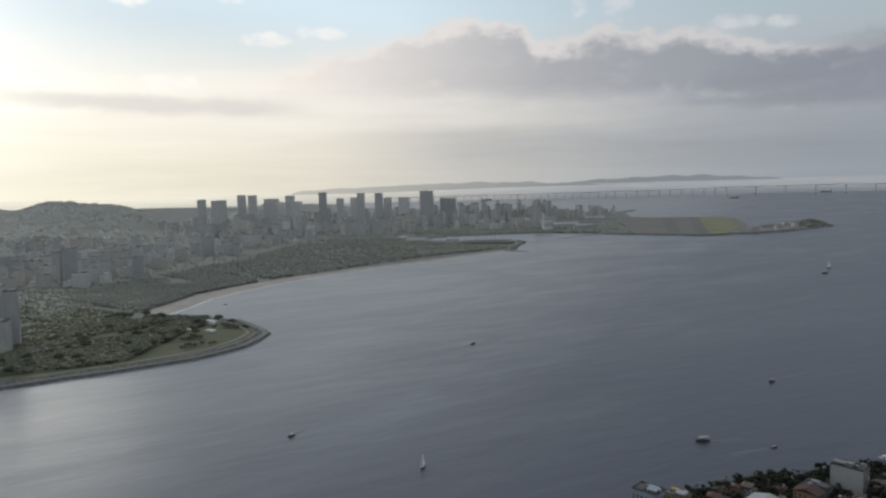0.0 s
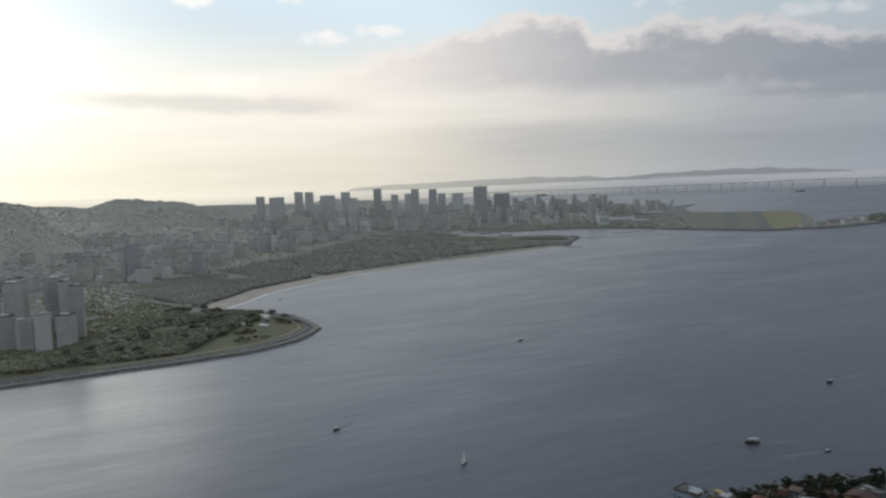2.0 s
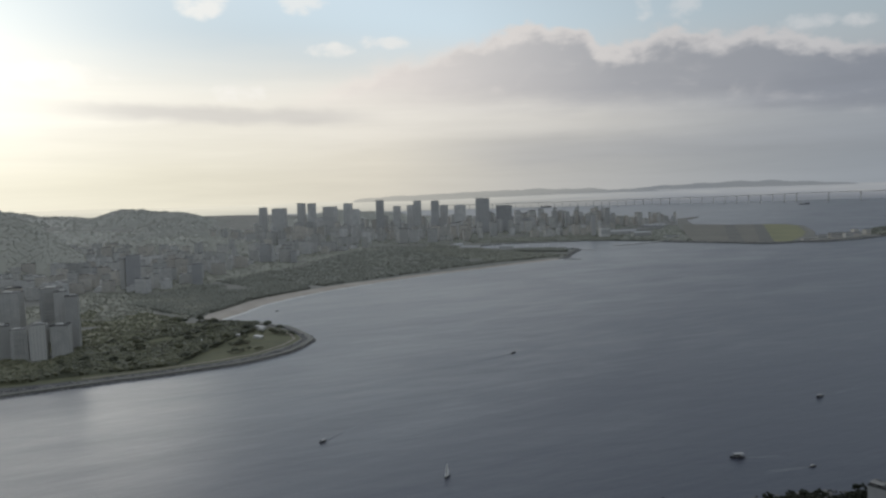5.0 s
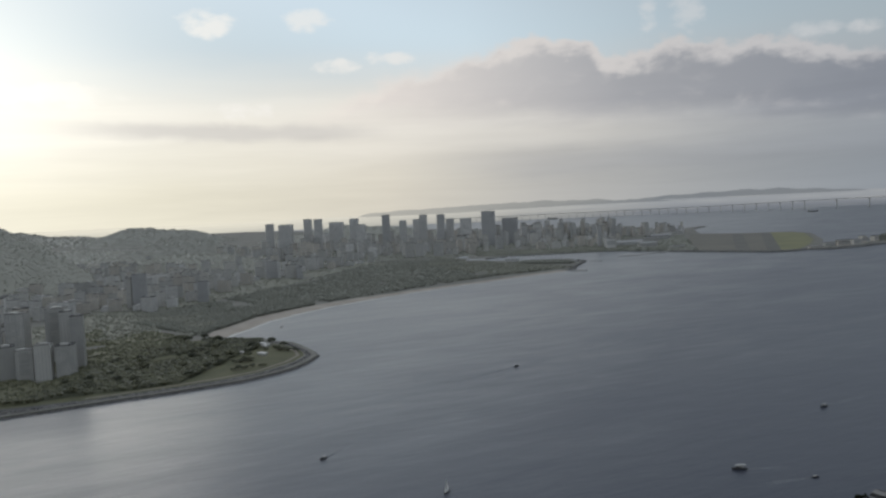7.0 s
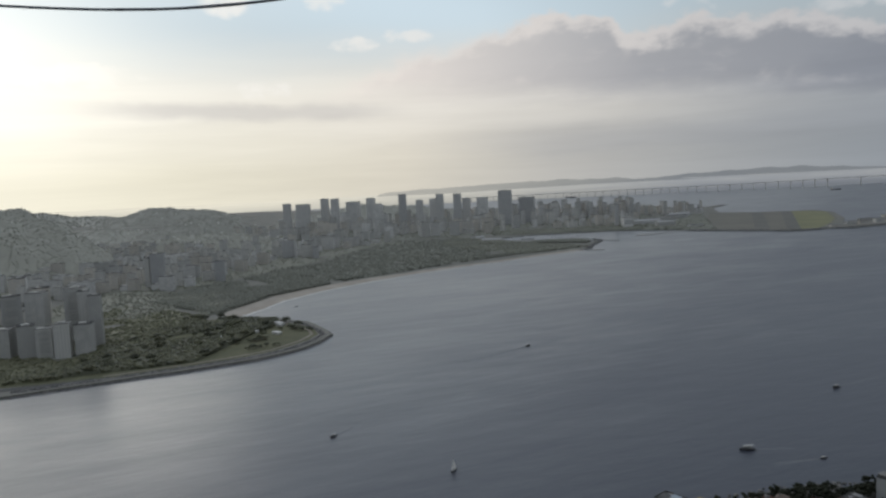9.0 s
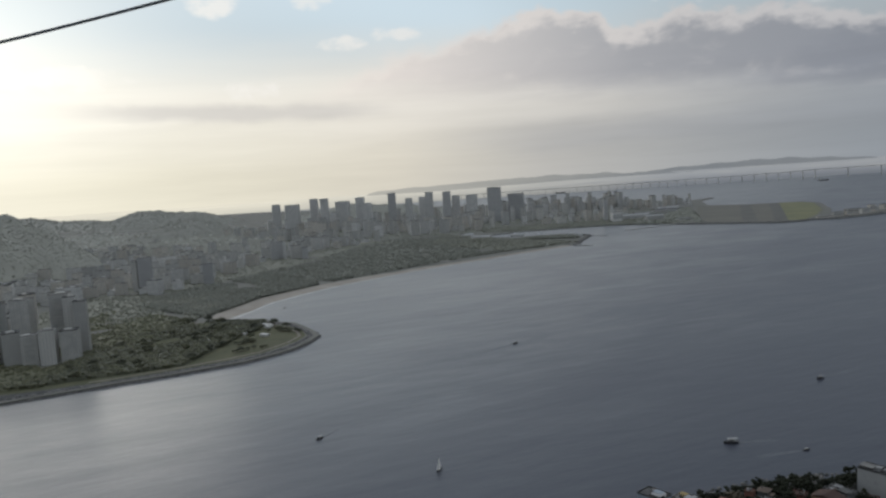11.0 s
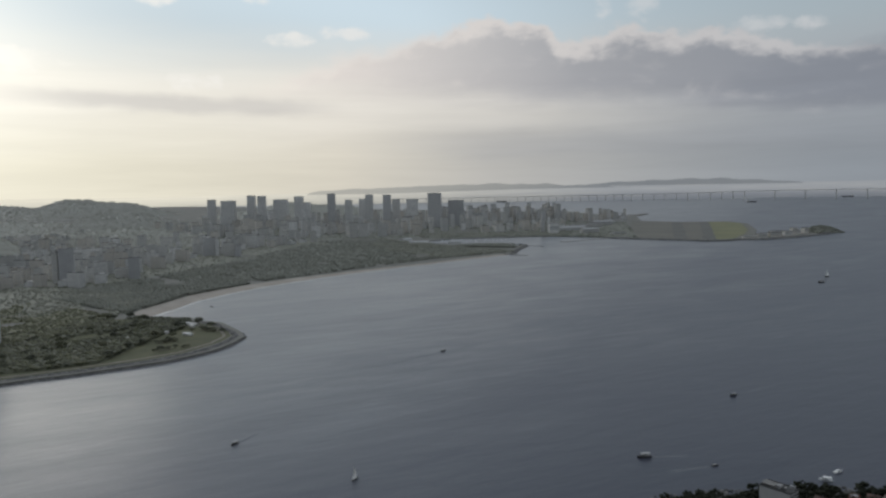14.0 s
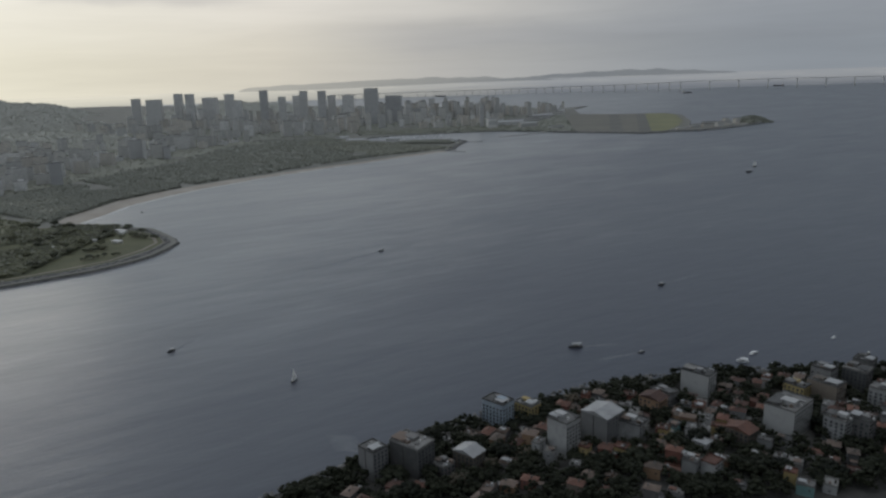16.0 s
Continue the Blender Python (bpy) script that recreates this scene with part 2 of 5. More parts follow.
def make_water():
    mat, w, bsdf = material("sea_water")
    pos = w.n("ShaderNodeNewGeometry").outputs["Position"]
    turned = w.n("ShaderNodeMapping")
    w.put(turned.inputs[0], pos)
    turned.inputs["Rotation"].default_value = (0, 0, radians(-28.0))
    patch = w.noise(w.scaled(turned.outputs[0], 0.0045, 0.010, 1.0), 1.0, 6.0, 0.62, 0.6)
    long = w.noise(w.scaled(turned.outputs[0], 0.010, 0.045, 1.0), 1.0, 5.0, 0.62, 0.8)
    sep = w.n("ShaderNodeSeparateXYZ")
    w.put(sep.inputs[0], pos)
    mottle = w.smooth(w.m("ADD", w.m("MULTIPLY", patch, 0.5), w.m("MULTIPLY", long, 0.5)), 0.34, 0.66)
    deep = w.mix(mottle, (0.040, 0.046, 0.064), (0.066, 0.072, 0.091))
    # paler towards the long beach: the water's bright sheen is put into the base colour
    off_shore = w.m("SUBTRACT", sep.outputs[0], w.m("MULTIPLY", w.m("SUBTRACT", sep.outputs[1], 560.0), 0.46))
    off_shore = w.m("ADD", off_shore, w.m("MULTIPLY", w.m("SUBTRACT", mottle, 0.5), 120.0))
    w.put(bsdf.inputs["Base Color"], w.mix(w.smooth(off_shore, 250.0, -150.0), deep, (0.142, 0.146, 0.155)))
    w.put(bsdf.inputs["Roughness"], w.lin(w.m("ADD", w.m("MULTIPLY", patch, 0.5), w.m("MULTIPLY", long, 0.5)), 0.36, 0.64, 0.29, 0.39))
    bsdf.inputs["IOR"].default_value = 1.33
    ripple = w.noise(w.scaled(turned.outputs[0], 0.35, 0.8, 1.0), 1.0, 5.0, 0.65)
    swell = w.noise(w.scaled(turned.outputs[0], 0.035, 0.10, 1.0), 1.0, 4.0, 0.55)
    h = w.m("ADD", w.m("MULTIPLY", ripple, 0.5), w.m("MULTIPLY", swell, 2.6))
    bump(w, bsdf, h, 0.16, 0.9)
    return mat


def make_foliage(name, dark, light, sheen=0.5, relief=0.8):
    mat, w, bsdf = material(name)
    geo = w.n("ShaderNodeNewGeometry")
    a = w.noise(geo.outputs["Position"], 0.06, 3.0, 0.6)
    b = w.noise(geo.outputs["Position"], 1.6, 4.0, 0.7)
    info = w.n("ShaderNodeObjectInfo")
    f = w.m("ADD", w.m("MULTIPLY", a, 0.5), w.m("MULTIPLY", b, 0.3))
    f = w.m("ADD", f, w.m("MULTIPLY", geo.outputs["Random Per Island"], 0.25))
    f = w.m("ADD", f, w.m("MULTIPLY", w.m("SUBTRACT", info.outputs["Random"], 0.5), 0.35))
    w.put(bsdf.inputs["Base Color"], w.mix(w.smooth(f, 0.3, 0.85), dark, light))
    bsdf.inputs["Roughness"].default_value = 0.75
    bsdf.inputs["Specular IOR Level"].default_value = sheen
    bump(w, bsdf, b, relief, 0.25)
    return mat


def make_tiles(name, dark, light):
    mat, w, bsdf = material(name)
    geo = w.n("ShaderNodeNewGeometry")
    a = w.noise(geo.outputs["Position"], 0.35, 4.0, 0.6)
    b = w.noise(geo.outputs["Position"], 5.0, 3.0, 0.6)
    info = w.n("ShaderNodeObjectInfo")
    f = w.m("ADD", w.m("MULTIPLY", a, 0.5), w.m("ADD", w.m("MULTIPLY", b, 0.25), w.m("MULTIPLY", info.outputs["Random"], 0.35)))
    w.put(bsdf.inputs["Base Color"], w.mix(w.smooth(f, 0.25, 0.85), dark, light))
    bsdf.inputs["Roughness"].default_value = 0.8
    bump(w, bsdf, b, 0.6, 0.06)
    return mat


def make_glass():
    mat, w, bsdf = material("window_glass")
    info = w.n("ShaderNodeObjectInfo")
    pos = w.n("ShaderNodeNewGeometry").outputs["Position"]
    f = w.noise(pos, 0.8, 2.0, 0.5)
    w.put(bsdf.inputs["Base Color"], w.mix(w.m("MULTIPLY", w.m("ADD", f, info.outputs["Random"]), 0.5), (0.02, 0.024, 0.03), (0.10, 0.105, 0.11)))
    bsdf.inputs["Roughness"].default_value = 0.12
    return mat


WATER = make_water()
LEAF = make_foliage("foliage", (0.009, 0.011, 0.008), (0.026, 0.029, 0.018), 0.12)
LEAF_DRY = make_foliage("dry_foliage", (0.035, 0.030, 0.018), (0.085, 0.062, 0.036))
# Park woods paled: distance haze is put into the foliage colour.
HAZED_WOODS = make_foliage("park_woods", (0.14, 0.145, 0.118), (0.185, 0.186, 0.145), relief=0.25)
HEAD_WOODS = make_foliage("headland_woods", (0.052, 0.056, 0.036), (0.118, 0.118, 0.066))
# Hill woods paler still, with more of the haze in their colour.
HAZED_HILL_WOODS = make_foliage("hazed_hill_woods", (0.25, 0.25, 0.22), (0.31, 0.31, 0.265), relief=0.2)
BARK = plain("bark", (0.07, 0.055, 0.04), (0.15, 0.12, 0.09), 0.9, 1.0, 8.0)
SAND = plain("beach_sand", (0.27, 0.24, 0.205), (0.39, 0.355, 0.31), 0.95, 0.05, 2.0)
ROCK = plain("shore_rock", (0.075, 0.075, 0.075), (0.19, 0.185, 0.175), 0.85, 0.3, 3.0, per_island=0.5)
GRASS = plain("park_grass", (0.07, 0.074, 0.042), (0.125, 0.122, 0.066), 0.95, 0.04, 1.5)
AIRFIELD = plain("airfield_grass", (0.115, 0.112, 0.098), (0.16, 0.152, 0.125), 0.95, 0.012, 0.3)
AIRFIELD_LUSH = plain("lush_airfield_grass", (0.13, 0.135, 0.075), (0.20, 0.195, 0.10), 0.95, 0.02, 0.3)
ASPHALT = plain("asphalt", (0.045, 0.045, 0.047), (0.085, 0.083, 0.08), 0.9, 0.06, 2.0)
TOWN_GROUND = plain("town_ground", (0.11, 0.11, 0.095), (0.20, 0.195, 0.175), 0.95, 0.02, 0.6)
PATH_SOIL = plain("path_gravel", (0.17, 0.15, 0.12), (0.26, 0.235, 0.20), 0.95, 0.2, 3.0)
CONCRETE = plain("concrete", (0.40, 0.395, 0.38), (0.56, 0.55, 0.53), 0.85, 0.15, 2.5, per_object=0.4)
WALL_WHITE = plain("white_render", (0.52, 0.515, 0.50), (0.68, 0.67, 0.65), 0.75, 0.25, 2.5, per_object=0.3)
WALL_GREY = plain("grey_render", (0.42, 0.41, 0.385), (0.58, 0.565, 0.53), 0.8, 0.25, 2.5, per_object=0.4)
WALL_BEIGE = plain("beige_render", (0.44, 0.41, 0.365), (0.58, 0.545, 0.49), 0.8, 0.25, 2.5, per_object=0.4)
WALL_YELLOW = plain("yellow_render", (0.26, 0.20, 0.085), (0.38, 0.30, 0.14), 0.8, 0.3, 2.5)
# Darkened copies of the renders: the near quarter's shade is put into the colour.
NEAR_WHITE = plain("shade_toned_white_render", (0.19, 0.19, 0.19), (0.36, 0.36, 0.355), 0.8, 0.5, 3.0, per_object=0.5)
NEAR_GREY = plain("shade_toned_grey_render", (0.08, 0.08, 0.08), (0.17, 0.165, 0.16), 0.85, 0.5, 3.0, per_object=0.5)
NEAR_BEIGE = plain("shade_toned_beige_render", (0.10, 0.085, 0.07), (0.20, 0.17, 0.14), 0.85, 0.5, 3.0, per_object=0.5)
WALL_BLUE = plain("pale_blue_render", (0.20, 0.24, 0.29), (0.32, 0.37, 0.41), 0.8, 0.3, 2.5)
STREET = plain("dusky_street", (0.035, 0.035, 0.032), (0.08, 0.076, 0.07), 0.95, 0.1, 1.5)
BRIDGE_CONCRETE = plain("bridge_concrete", (0.40, 0.40, 0.39), (0.52, 0.515, 0.50), 0.85, 0.02, 0.3, relief=0)
RUNWAY = plain("worn_runway", (0.085, 0.085, 0.078), (0.13, 0.125, 0.11), 0.9, 0.02, 0.4)
WALL_BROWN = plain("brown_render", (0.18, 0.11, 0.07), (0.32, 0.21, 0.13), 0.85, 0.3, 2.5, per_object=0.4)
FAR_WALLS = plain("far_house_walls", (0.44, 0.43, 0.40), (0.66, 0.64, 0.60), 0.9, 0.02, 0.3, per_island=0.9, relief=0)
TOWER_DARK = plain("dark_tower_cladding", (0.33, 0.33, 0.332), (0.45, 0.445, 0.44), 0.5, 0.1, 1.5, per_object=0.5)
TOWER_GREY = plain("grey_tower_cladding", (0.50, 0.495, 0.48), (0.68, 0.67, 0.65), 0.7, 0.1, 1.5, per_object=0.5)
ROOF_FLAT = plain("flat_roofing", (0.07, 0.07, 0.07), (0.21, 0.205, 0.195), 0.9, 0.4, 3.0, per_object=0.6)
ROOF_TIN = plain("pale_metal_roofing", (0.24, 0.24, 0.24), (0.38, 0.38, 0.38), 0.45, 0.3, 3.0, metal=0.3)
TILES = make_tiles("clay_tiles", (0.045, 0.026, 0.021), (0.155, 0.072, 0.05))
TILES_OLD = make_tiles("weathered_tiles", (0.06, 0.048, 0.04), (0.17, 0.125, 0.10))
WALL_TEAL = plain("turquoise_render", (0.10, 0.20, 0.20), (0.20, 0.32, 0.31), 0.8, 0.3, 2.5)
WALL_RED = plain("brick_red_render", (0.13, 0.055, 0.045), (0.25, 0.11, 0.085), 0.85, 0.3, 2.5, per_object=0.4)
# Plaster of the headland flats, with the haze over that shore put into its tone.
HAZED_PLASTER = plain("hazed_plaster", (0.36, 0.355, 0.335), (0.52, 0.51, 0.48), 0.85, 0.2, 2.5, per_object=0.6)
GLASS = make_glass()
# Far windows paled: distance haze is put into the glass colour.
FAR_GLASS = plain("hazed_far_glass", (0.26, 0.265, 0.27), (0.38, 0.38, 0.38), 0.3, 0.3, 2.0, relief=0)
HULL_WHITE = plain("white_hull_paint", (0.62, 0.62, 0.61), (0.82, 0.82, 0.81), 0.35, 0.8, 5.0)
HULL_DARK = plain("dark_hull_paint", (0.035, 0.035, 0.04), (0.09, 0.085, 0.085), 0.4, 0.8, 5.0)
SAIL = plain("sail_cloth", (0.74, 0.74, 0.72), (0.86, 0.86, 0.85), 0.8, 0.6, 5.0)
STEEL = plain("galvanised_steel", (0.10, 0.112, 0.128), (0.19, 0.205, 0.23), 0.6, 3.0, 20.0, metal=0.4, relief=0)
SURF = plain("surf_foam", (0.50, 0.50, 0.49), (0.75, 0.75, 0.74), 0.7, 0.1, 1.0)
FOAM = plain("wake_foam", (0.13, 0.14, 0.15), (0.24, 0.25, 0.26), 0.6, 0.15, 1.2)


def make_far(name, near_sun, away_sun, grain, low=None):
    """Distant land and water: the haze's brightness is put into emission, warm on the sun's side."""
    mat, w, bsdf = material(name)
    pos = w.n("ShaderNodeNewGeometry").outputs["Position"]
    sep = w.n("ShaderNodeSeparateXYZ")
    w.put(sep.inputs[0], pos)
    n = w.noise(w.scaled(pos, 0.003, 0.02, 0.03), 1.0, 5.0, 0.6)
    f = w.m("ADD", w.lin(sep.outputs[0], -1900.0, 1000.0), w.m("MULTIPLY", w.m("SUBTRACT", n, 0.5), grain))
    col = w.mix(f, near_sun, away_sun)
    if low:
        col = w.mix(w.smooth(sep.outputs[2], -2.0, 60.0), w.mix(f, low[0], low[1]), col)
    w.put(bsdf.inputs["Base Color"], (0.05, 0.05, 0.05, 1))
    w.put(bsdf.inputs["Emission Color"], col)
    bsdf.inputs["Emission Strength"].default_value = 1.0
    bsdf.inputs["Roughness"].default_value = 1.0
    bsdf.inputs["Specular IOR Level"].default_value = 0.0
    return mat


FAR_LAND = make_far("far_shore_haze_glow", (0.56, 0.535, 0.46), (0.185, 0.20, 0.215), 0.25)
FAR_RIDGE = make_far("far_ridge_haze_glow", (0.78, 0.735, 0.61), (0.25, 0.265, 0.28), 0.2)
FAR_BAY = make_far("far_bay_haze_glow", (0.82, 0.775, 0.64), (0.28, 0.295, 0.315), 0.5, ((0.66, 0.63, 0.53), (0.135, 0.15, 0.175)))


# ---- building blocks ----
def mesh_of(name, bm, mat):
    me = bpy.data.meshes.new(name)
    bm.normal_update()
    bm.to_mesh(me)
    bm.free()
    me.materials.append(mat)
    return me


def part(name, bm, mat, parent, label="", kind=""):
    """Links a bmesh as one mesh object under a thing or a part."""
    ob = new(name, mesh_of(name, bm, mat))
    ob.parent = parent
    return tagged(ob, label, kind=kind)


def piece(name, mesh, parent, m):
    ob = new(name, mesh)
    ob.parent = parent
    ob.matrix_basis = m
    return ob


def thing(name, x, y, z, rz, label, category, group=""):
    ob = new(name)
    ob.matrix_basis = pose(x, y, z, 0, 0, rz)
    ob.empty_display_size = 1.0
    return tagged(ob, label, category, group)


def structure(name, bm, mat, label, category="", kind="structure"):
    return tagged(new(name, mesh_of(name, bm, mat)), label, category, kind=kind)


def box(bm, x0, y0, z0, x1, y1, z1):
    v = [bm.verts.new(c) for c in ((x0, y0, z0), (x1, y0, z0), (x1, y1, z0), (x0, y1, z0), (x0, y0, z1), (x1, y0, z1), (x1, y1, z1), (x0, y1, z1))]
    for f in ((3, 2, 1, 0), (4, 5, 6, 7), (0, 1, 5, 4), (1, 2, 6, 5), (2, 3, 7, 6), (3, 0, 4, 7)):
        bm.faces.new([v[i] for i in f])


def tube(bm, a, b, r0, r1, n=8):
    """A tapered round bar from a to b."""
    a, b = Vector(a), Vector(b)
    q = (b - a).to_track_quat("Z", "Y")
    rings = []
    for c, r in ((a, r0), (b, r1)):
        rings.append([bm.verts.new(c + q @ Vector((r * math.cos(6.28319 * i / n), r * math.sin(6.28319 * i / n), 0))) for i in range(n)])
    for i in range(n):
        bm.faces.new((rings[0][i], rings[0][(i + 1) % n], rings[1][(i + 1) % n], rings[1][i]))
    bm.faces.new(rings[0][::-1])
    bm.faces.new(rings[1])


def slab(bm, outline, z0, z1):
    """A solid plate over an outline of (x, y)."""
    top = [bm.verts.new((x, y, z1)) for x, y in outline]
    low = [bm.verts.new((x, y, z0)) for x, y in outline]
    n = len(outline)
    bm.faces.new(top)
    for i in range(n):
        bm.faces.new((top[i], low[i], low[(i + 1) % n], top[(i + 1) % n]))
    bm.normal_update()
    bmesh.ops.triangulate(bm, faces=[f for f in bm.faces if len(f.verts) > 4])
    bmesh.ops.recalc_face_normals(bm, faces=bm.faces[:])


ICO = bmesh.new()
bmesh.ops.create_icosphere(ICO, subdivisions=1, radius=1.0)
ICO_V = np.array([v.co[:] for v in ICO.verts])
ICO_F = np.array([[v.index for v in f.verts] for f in ICO.faces])
ICO.free()


def clumps(centres, radii, rng, squash=0.8, rough=0.28):
    """Many small uneven lumps joined into one mesh's vertices and faces."""
    centres, radii = np.asarray(centres, float), np.asarray(radii, float)
    n = len(centres)
    jit = 1 + rng.uniform(-rough, rough, (n, len(ICO_V), 1))
    v = ICO_V[None] * jit * radii[:, None, None]
    v[:, :, 2] *= squash
    a = rng.uniform(0, 6.28, n)
    c, s = np.cos(a)[:, None], np.sin(a)[:, None]
    v[:, :, 0], v[:, :, 1] = v[:, :, 0] * c - v[:, :, 1] * s, v[:, :, 0] * s + v[:, :, 1] * c
    v += centres[:, None]
    f = ICO_F[None] + (np.arange(n) * len(ICO_V))[:, None, None]
    return v.reshape(-1, 3), f.reshape(-1, 3)


def clump_mesh(name, centres, radii, mat, rng, squash=0.8, rough=0.28):
    v, f = clumps(centres, radii, rng, squash, rough)
    me = bpy.data.meshes.new(name)
    me.from_pydata(v.tolist(), [], f.tolist())
    me.polygons.foreach_set("use_smooth", [True] * len(me.polygons))
    me.materials.append(mat)
    return me


# ---- sea, far bay and far shore ----
def make_sea():
    bm = bmesh.new()
    bmesh.ops.create_grid(bm, x_segments=12, y_segments=12, size=1.0)
    for v in bm.verts:
        v.co = (v.co.x * 7000, 650 + v.co.y * 3650, 0)
    structure("water", bm, WATER, "grey-blue rippled bay water under a hazy sky", "water")
    # the far bay behind the bridge: a glowing sheet raised up to the horizon
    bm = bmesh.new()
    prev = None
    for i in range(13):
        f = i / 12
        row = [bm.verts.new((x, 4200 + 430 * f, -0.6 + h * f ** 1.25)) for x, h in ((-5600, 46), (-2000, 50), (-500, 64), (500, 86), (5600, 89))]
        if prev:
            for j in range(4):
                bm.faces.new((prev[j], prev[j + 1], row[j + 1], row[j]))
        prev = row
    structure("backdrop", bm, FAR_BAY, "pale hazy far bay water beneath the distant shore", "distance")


def far_ridge(x0, x1, y, base, height, seed, label, mat):
    """A long low ridge on the far shore, with an uneven crest."""
    bm = bmesh.new()
    n = 90
    rows = []
    for i in range(n + 1):
        f = i / n
        x = x0 + (x1 - x0) * f
        env = math.sin(math.pi * f) ** 0.45
        h = height * env * (0.62 + 0.3 * noise.noise((x * 0.0016, seed, 0)) + 0.14 * noise.noise((x * 0.009, seed, 4)) + 0.05 * noise.noise((x * 0.05, seed, 2)))
        h = max(h, 0.4)
        rows.append([bm.verts.new((x, y, base)), bm.verts.new((x, y + 8, base + h)), bm.verts.new((x, y + 40, base - 2))])
    for a, b in zip(rows, rows[1:]):
        for j in range(2):
            bm.faces.new((a[j], b[j], b[j + 1], a[j + 1]))
    structure("backdrop", bm, mat, label, "distance")


make_sea()
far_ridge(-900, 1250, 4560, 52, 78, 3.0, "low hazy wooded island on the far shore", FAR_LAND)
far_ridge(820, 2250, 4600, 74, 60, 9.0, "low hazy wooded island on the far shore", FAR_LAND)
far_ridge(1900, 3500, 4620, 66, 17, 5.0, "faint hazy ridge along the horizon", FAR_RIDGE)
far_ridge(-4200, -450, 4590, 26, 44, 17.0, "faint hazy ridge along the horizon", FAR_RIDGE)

# ---- mainland ----
HEADLAND = [(-1500, 60), (-700, 245), (-420, 350), (-298, 407), (-252, 436), (-236, 447), (-220, 455), (-206, 464), (-190, 475), (-171, 488), (-155, 507), (-145, 524), (-140, 543), (-138, 568), (-148, 588),
            (-162, 608), (-175, 626), (-200, 638), (-212, 652), (-232, 656), (-262, 662)]
WATERLINE = [(-250, 662), (-244, 690), (-235, 752), (-218, 800), (-197, 841), (-171, 880), (-143, 920), (-111, 956), (-77, 992), (-40, 1030), (0, 1066), (42, 1109), (88, 1149), (121, 1176)]
INLAND = [(-274, 670), (-278, 712), (-273, 772), (-254, 811), (-230, 840), (-206, 877), (-178, 914), (-147, 941), (-114, 977), (-72, 1015), (-33, 1046), (8, 1088), (60, 1140), (108, 1180)]
MARINA = [(130, 1205), (140, 1262), (152, 1300), (164, 1344), (140, 1372), (60, 1392), (-20, 1412), (-50, 1450), (0, 1500), (60, 1530), (130, 1540), (217, 1556), (285, 1550)]
AIRPORT = [(322, 1533), (347, 1485), (385, 1456), (426, 1432), (472, 1405), (508, 1380), (552, 1386), (575, 1402), (622, 1396), (706, 1439), (795, 1504), (868, 1590), (850, 1612), (790, 1612), (715, 1580), (655, 1520), (710, 1640), (785, 1880), (775, 1975), (640, 1995), (560, 2060)]
NORTH = [(610, 2330), (690, 2478), (680, 2498), (560, 2350), (470, 2560), (300, 2750), (100, 2900), (-300, 3300), (-1500, 4190), (-5200, 4190), (-5200, 60)]
GROUND_Z = 1.6


def make_mainland():
    bm = bmesh.new()
    slab(bm, HEADLAND + INLAND + MARINA + AIRPORT + NORTH, -3.0, GROUND_Z)
    structure("ground", bm, TOWN_GROUND, "dusty grey-green town ground behind the shore", "ground")
    # beach: a sloping strip from the water's edge up to the park
    bm = bmesh.new()
    steps, cols = 10, 5
    grid = []
    for k in range(len(WATERLINE) - 1):
        for s in range(steps + (k == len(WATERLINE) - 2)):
            f = s / steps
            a = Vector(WATERLINE[k]).lerp(Vector(WATERLINE[k + 1]), f)
            b = Vector(INLAND[k]).lerp(Vector(INLAND[k + 1]), f)
            row = []
            for c in range(cols + 1):
                p = a.lerp(b, c / cols)
                wob = 2.2 * noise.noise((p.x * 0.03, p.y * 0.03, 1)) * (1 - c / cols)
                row.append(bm.verts.new((p.x + wob, p.y - wob, -0.35 + 2.02 * (c / cols) ** 0.8)))
            grid.append(row)
    for r0, r1 in zip(grid, grid[1:]):
        for c in range(cols):
            bm.faces.new((r0[c], r1[c], r1[c + 1], r0[c + 1]))
    edge = [(r[0].co.copy(), r[1].co.copy()) for r in grid]
    structure("beach", bm, SAND, "long curved pale sand beach along the bay", "beach")
    bm = bmesh.new()
    prev = None
    for i, (a, b) in enumerate(edge):
        out = (a - b).normalized()
        wd = 1.0 + 1.4 * abs(noise.noise((i * 0.6, 2, 5)))
        mid = a.lerp(b, 0.45)
        row = [bm.verts.new((mid.x + out.x * wd, mid.y + out.y * wd, 0.02)), bm.verts.new((mid.x, mid.y, 0.34)), bm.verts.new((mid.x - out.x * 0.7, mid.y - out.y * 0.7, 0.30))]
        if prev:
            for j in range(2):
                bm.faces.new((prev[j], row[j], row[j + 1], prev[j + 1]))
        prev = row
    structure("surf", bm, SURF, "thin white line of surf along the beach", "surf")


make_mainland()


def sheet(name, outline, z, mat, label, category, kind="structure"):
    bm = bmesh.new()
    slab(bm, outline, z - 0.4, z)
    return structure(name, bm, mat, label, category, kind)


sheet("lawn", [(-330, 420), (-268, 438), (-222, 466), (-190, 488), (-166, 512), (-151, 546), (-149, 568), (-160, 592), (-180, 612), (-212, 638), (-262, 650), (-300, 640)], GROUND_Z + 0.10, GRASS, "patchy green and dry lawn of the headland park", "lawn")
sheet("airfield", [(400, 1458), (508, 1390), (570, 1412), (640, 1525), (700, 1650), (774, 1885), (768, 1965), (640, 1985), (530, 2045), (440, 1720)], GROUND_Z + 0.10, AIRFIELD, "olive-green airfield grass beside the runways", "airfield")


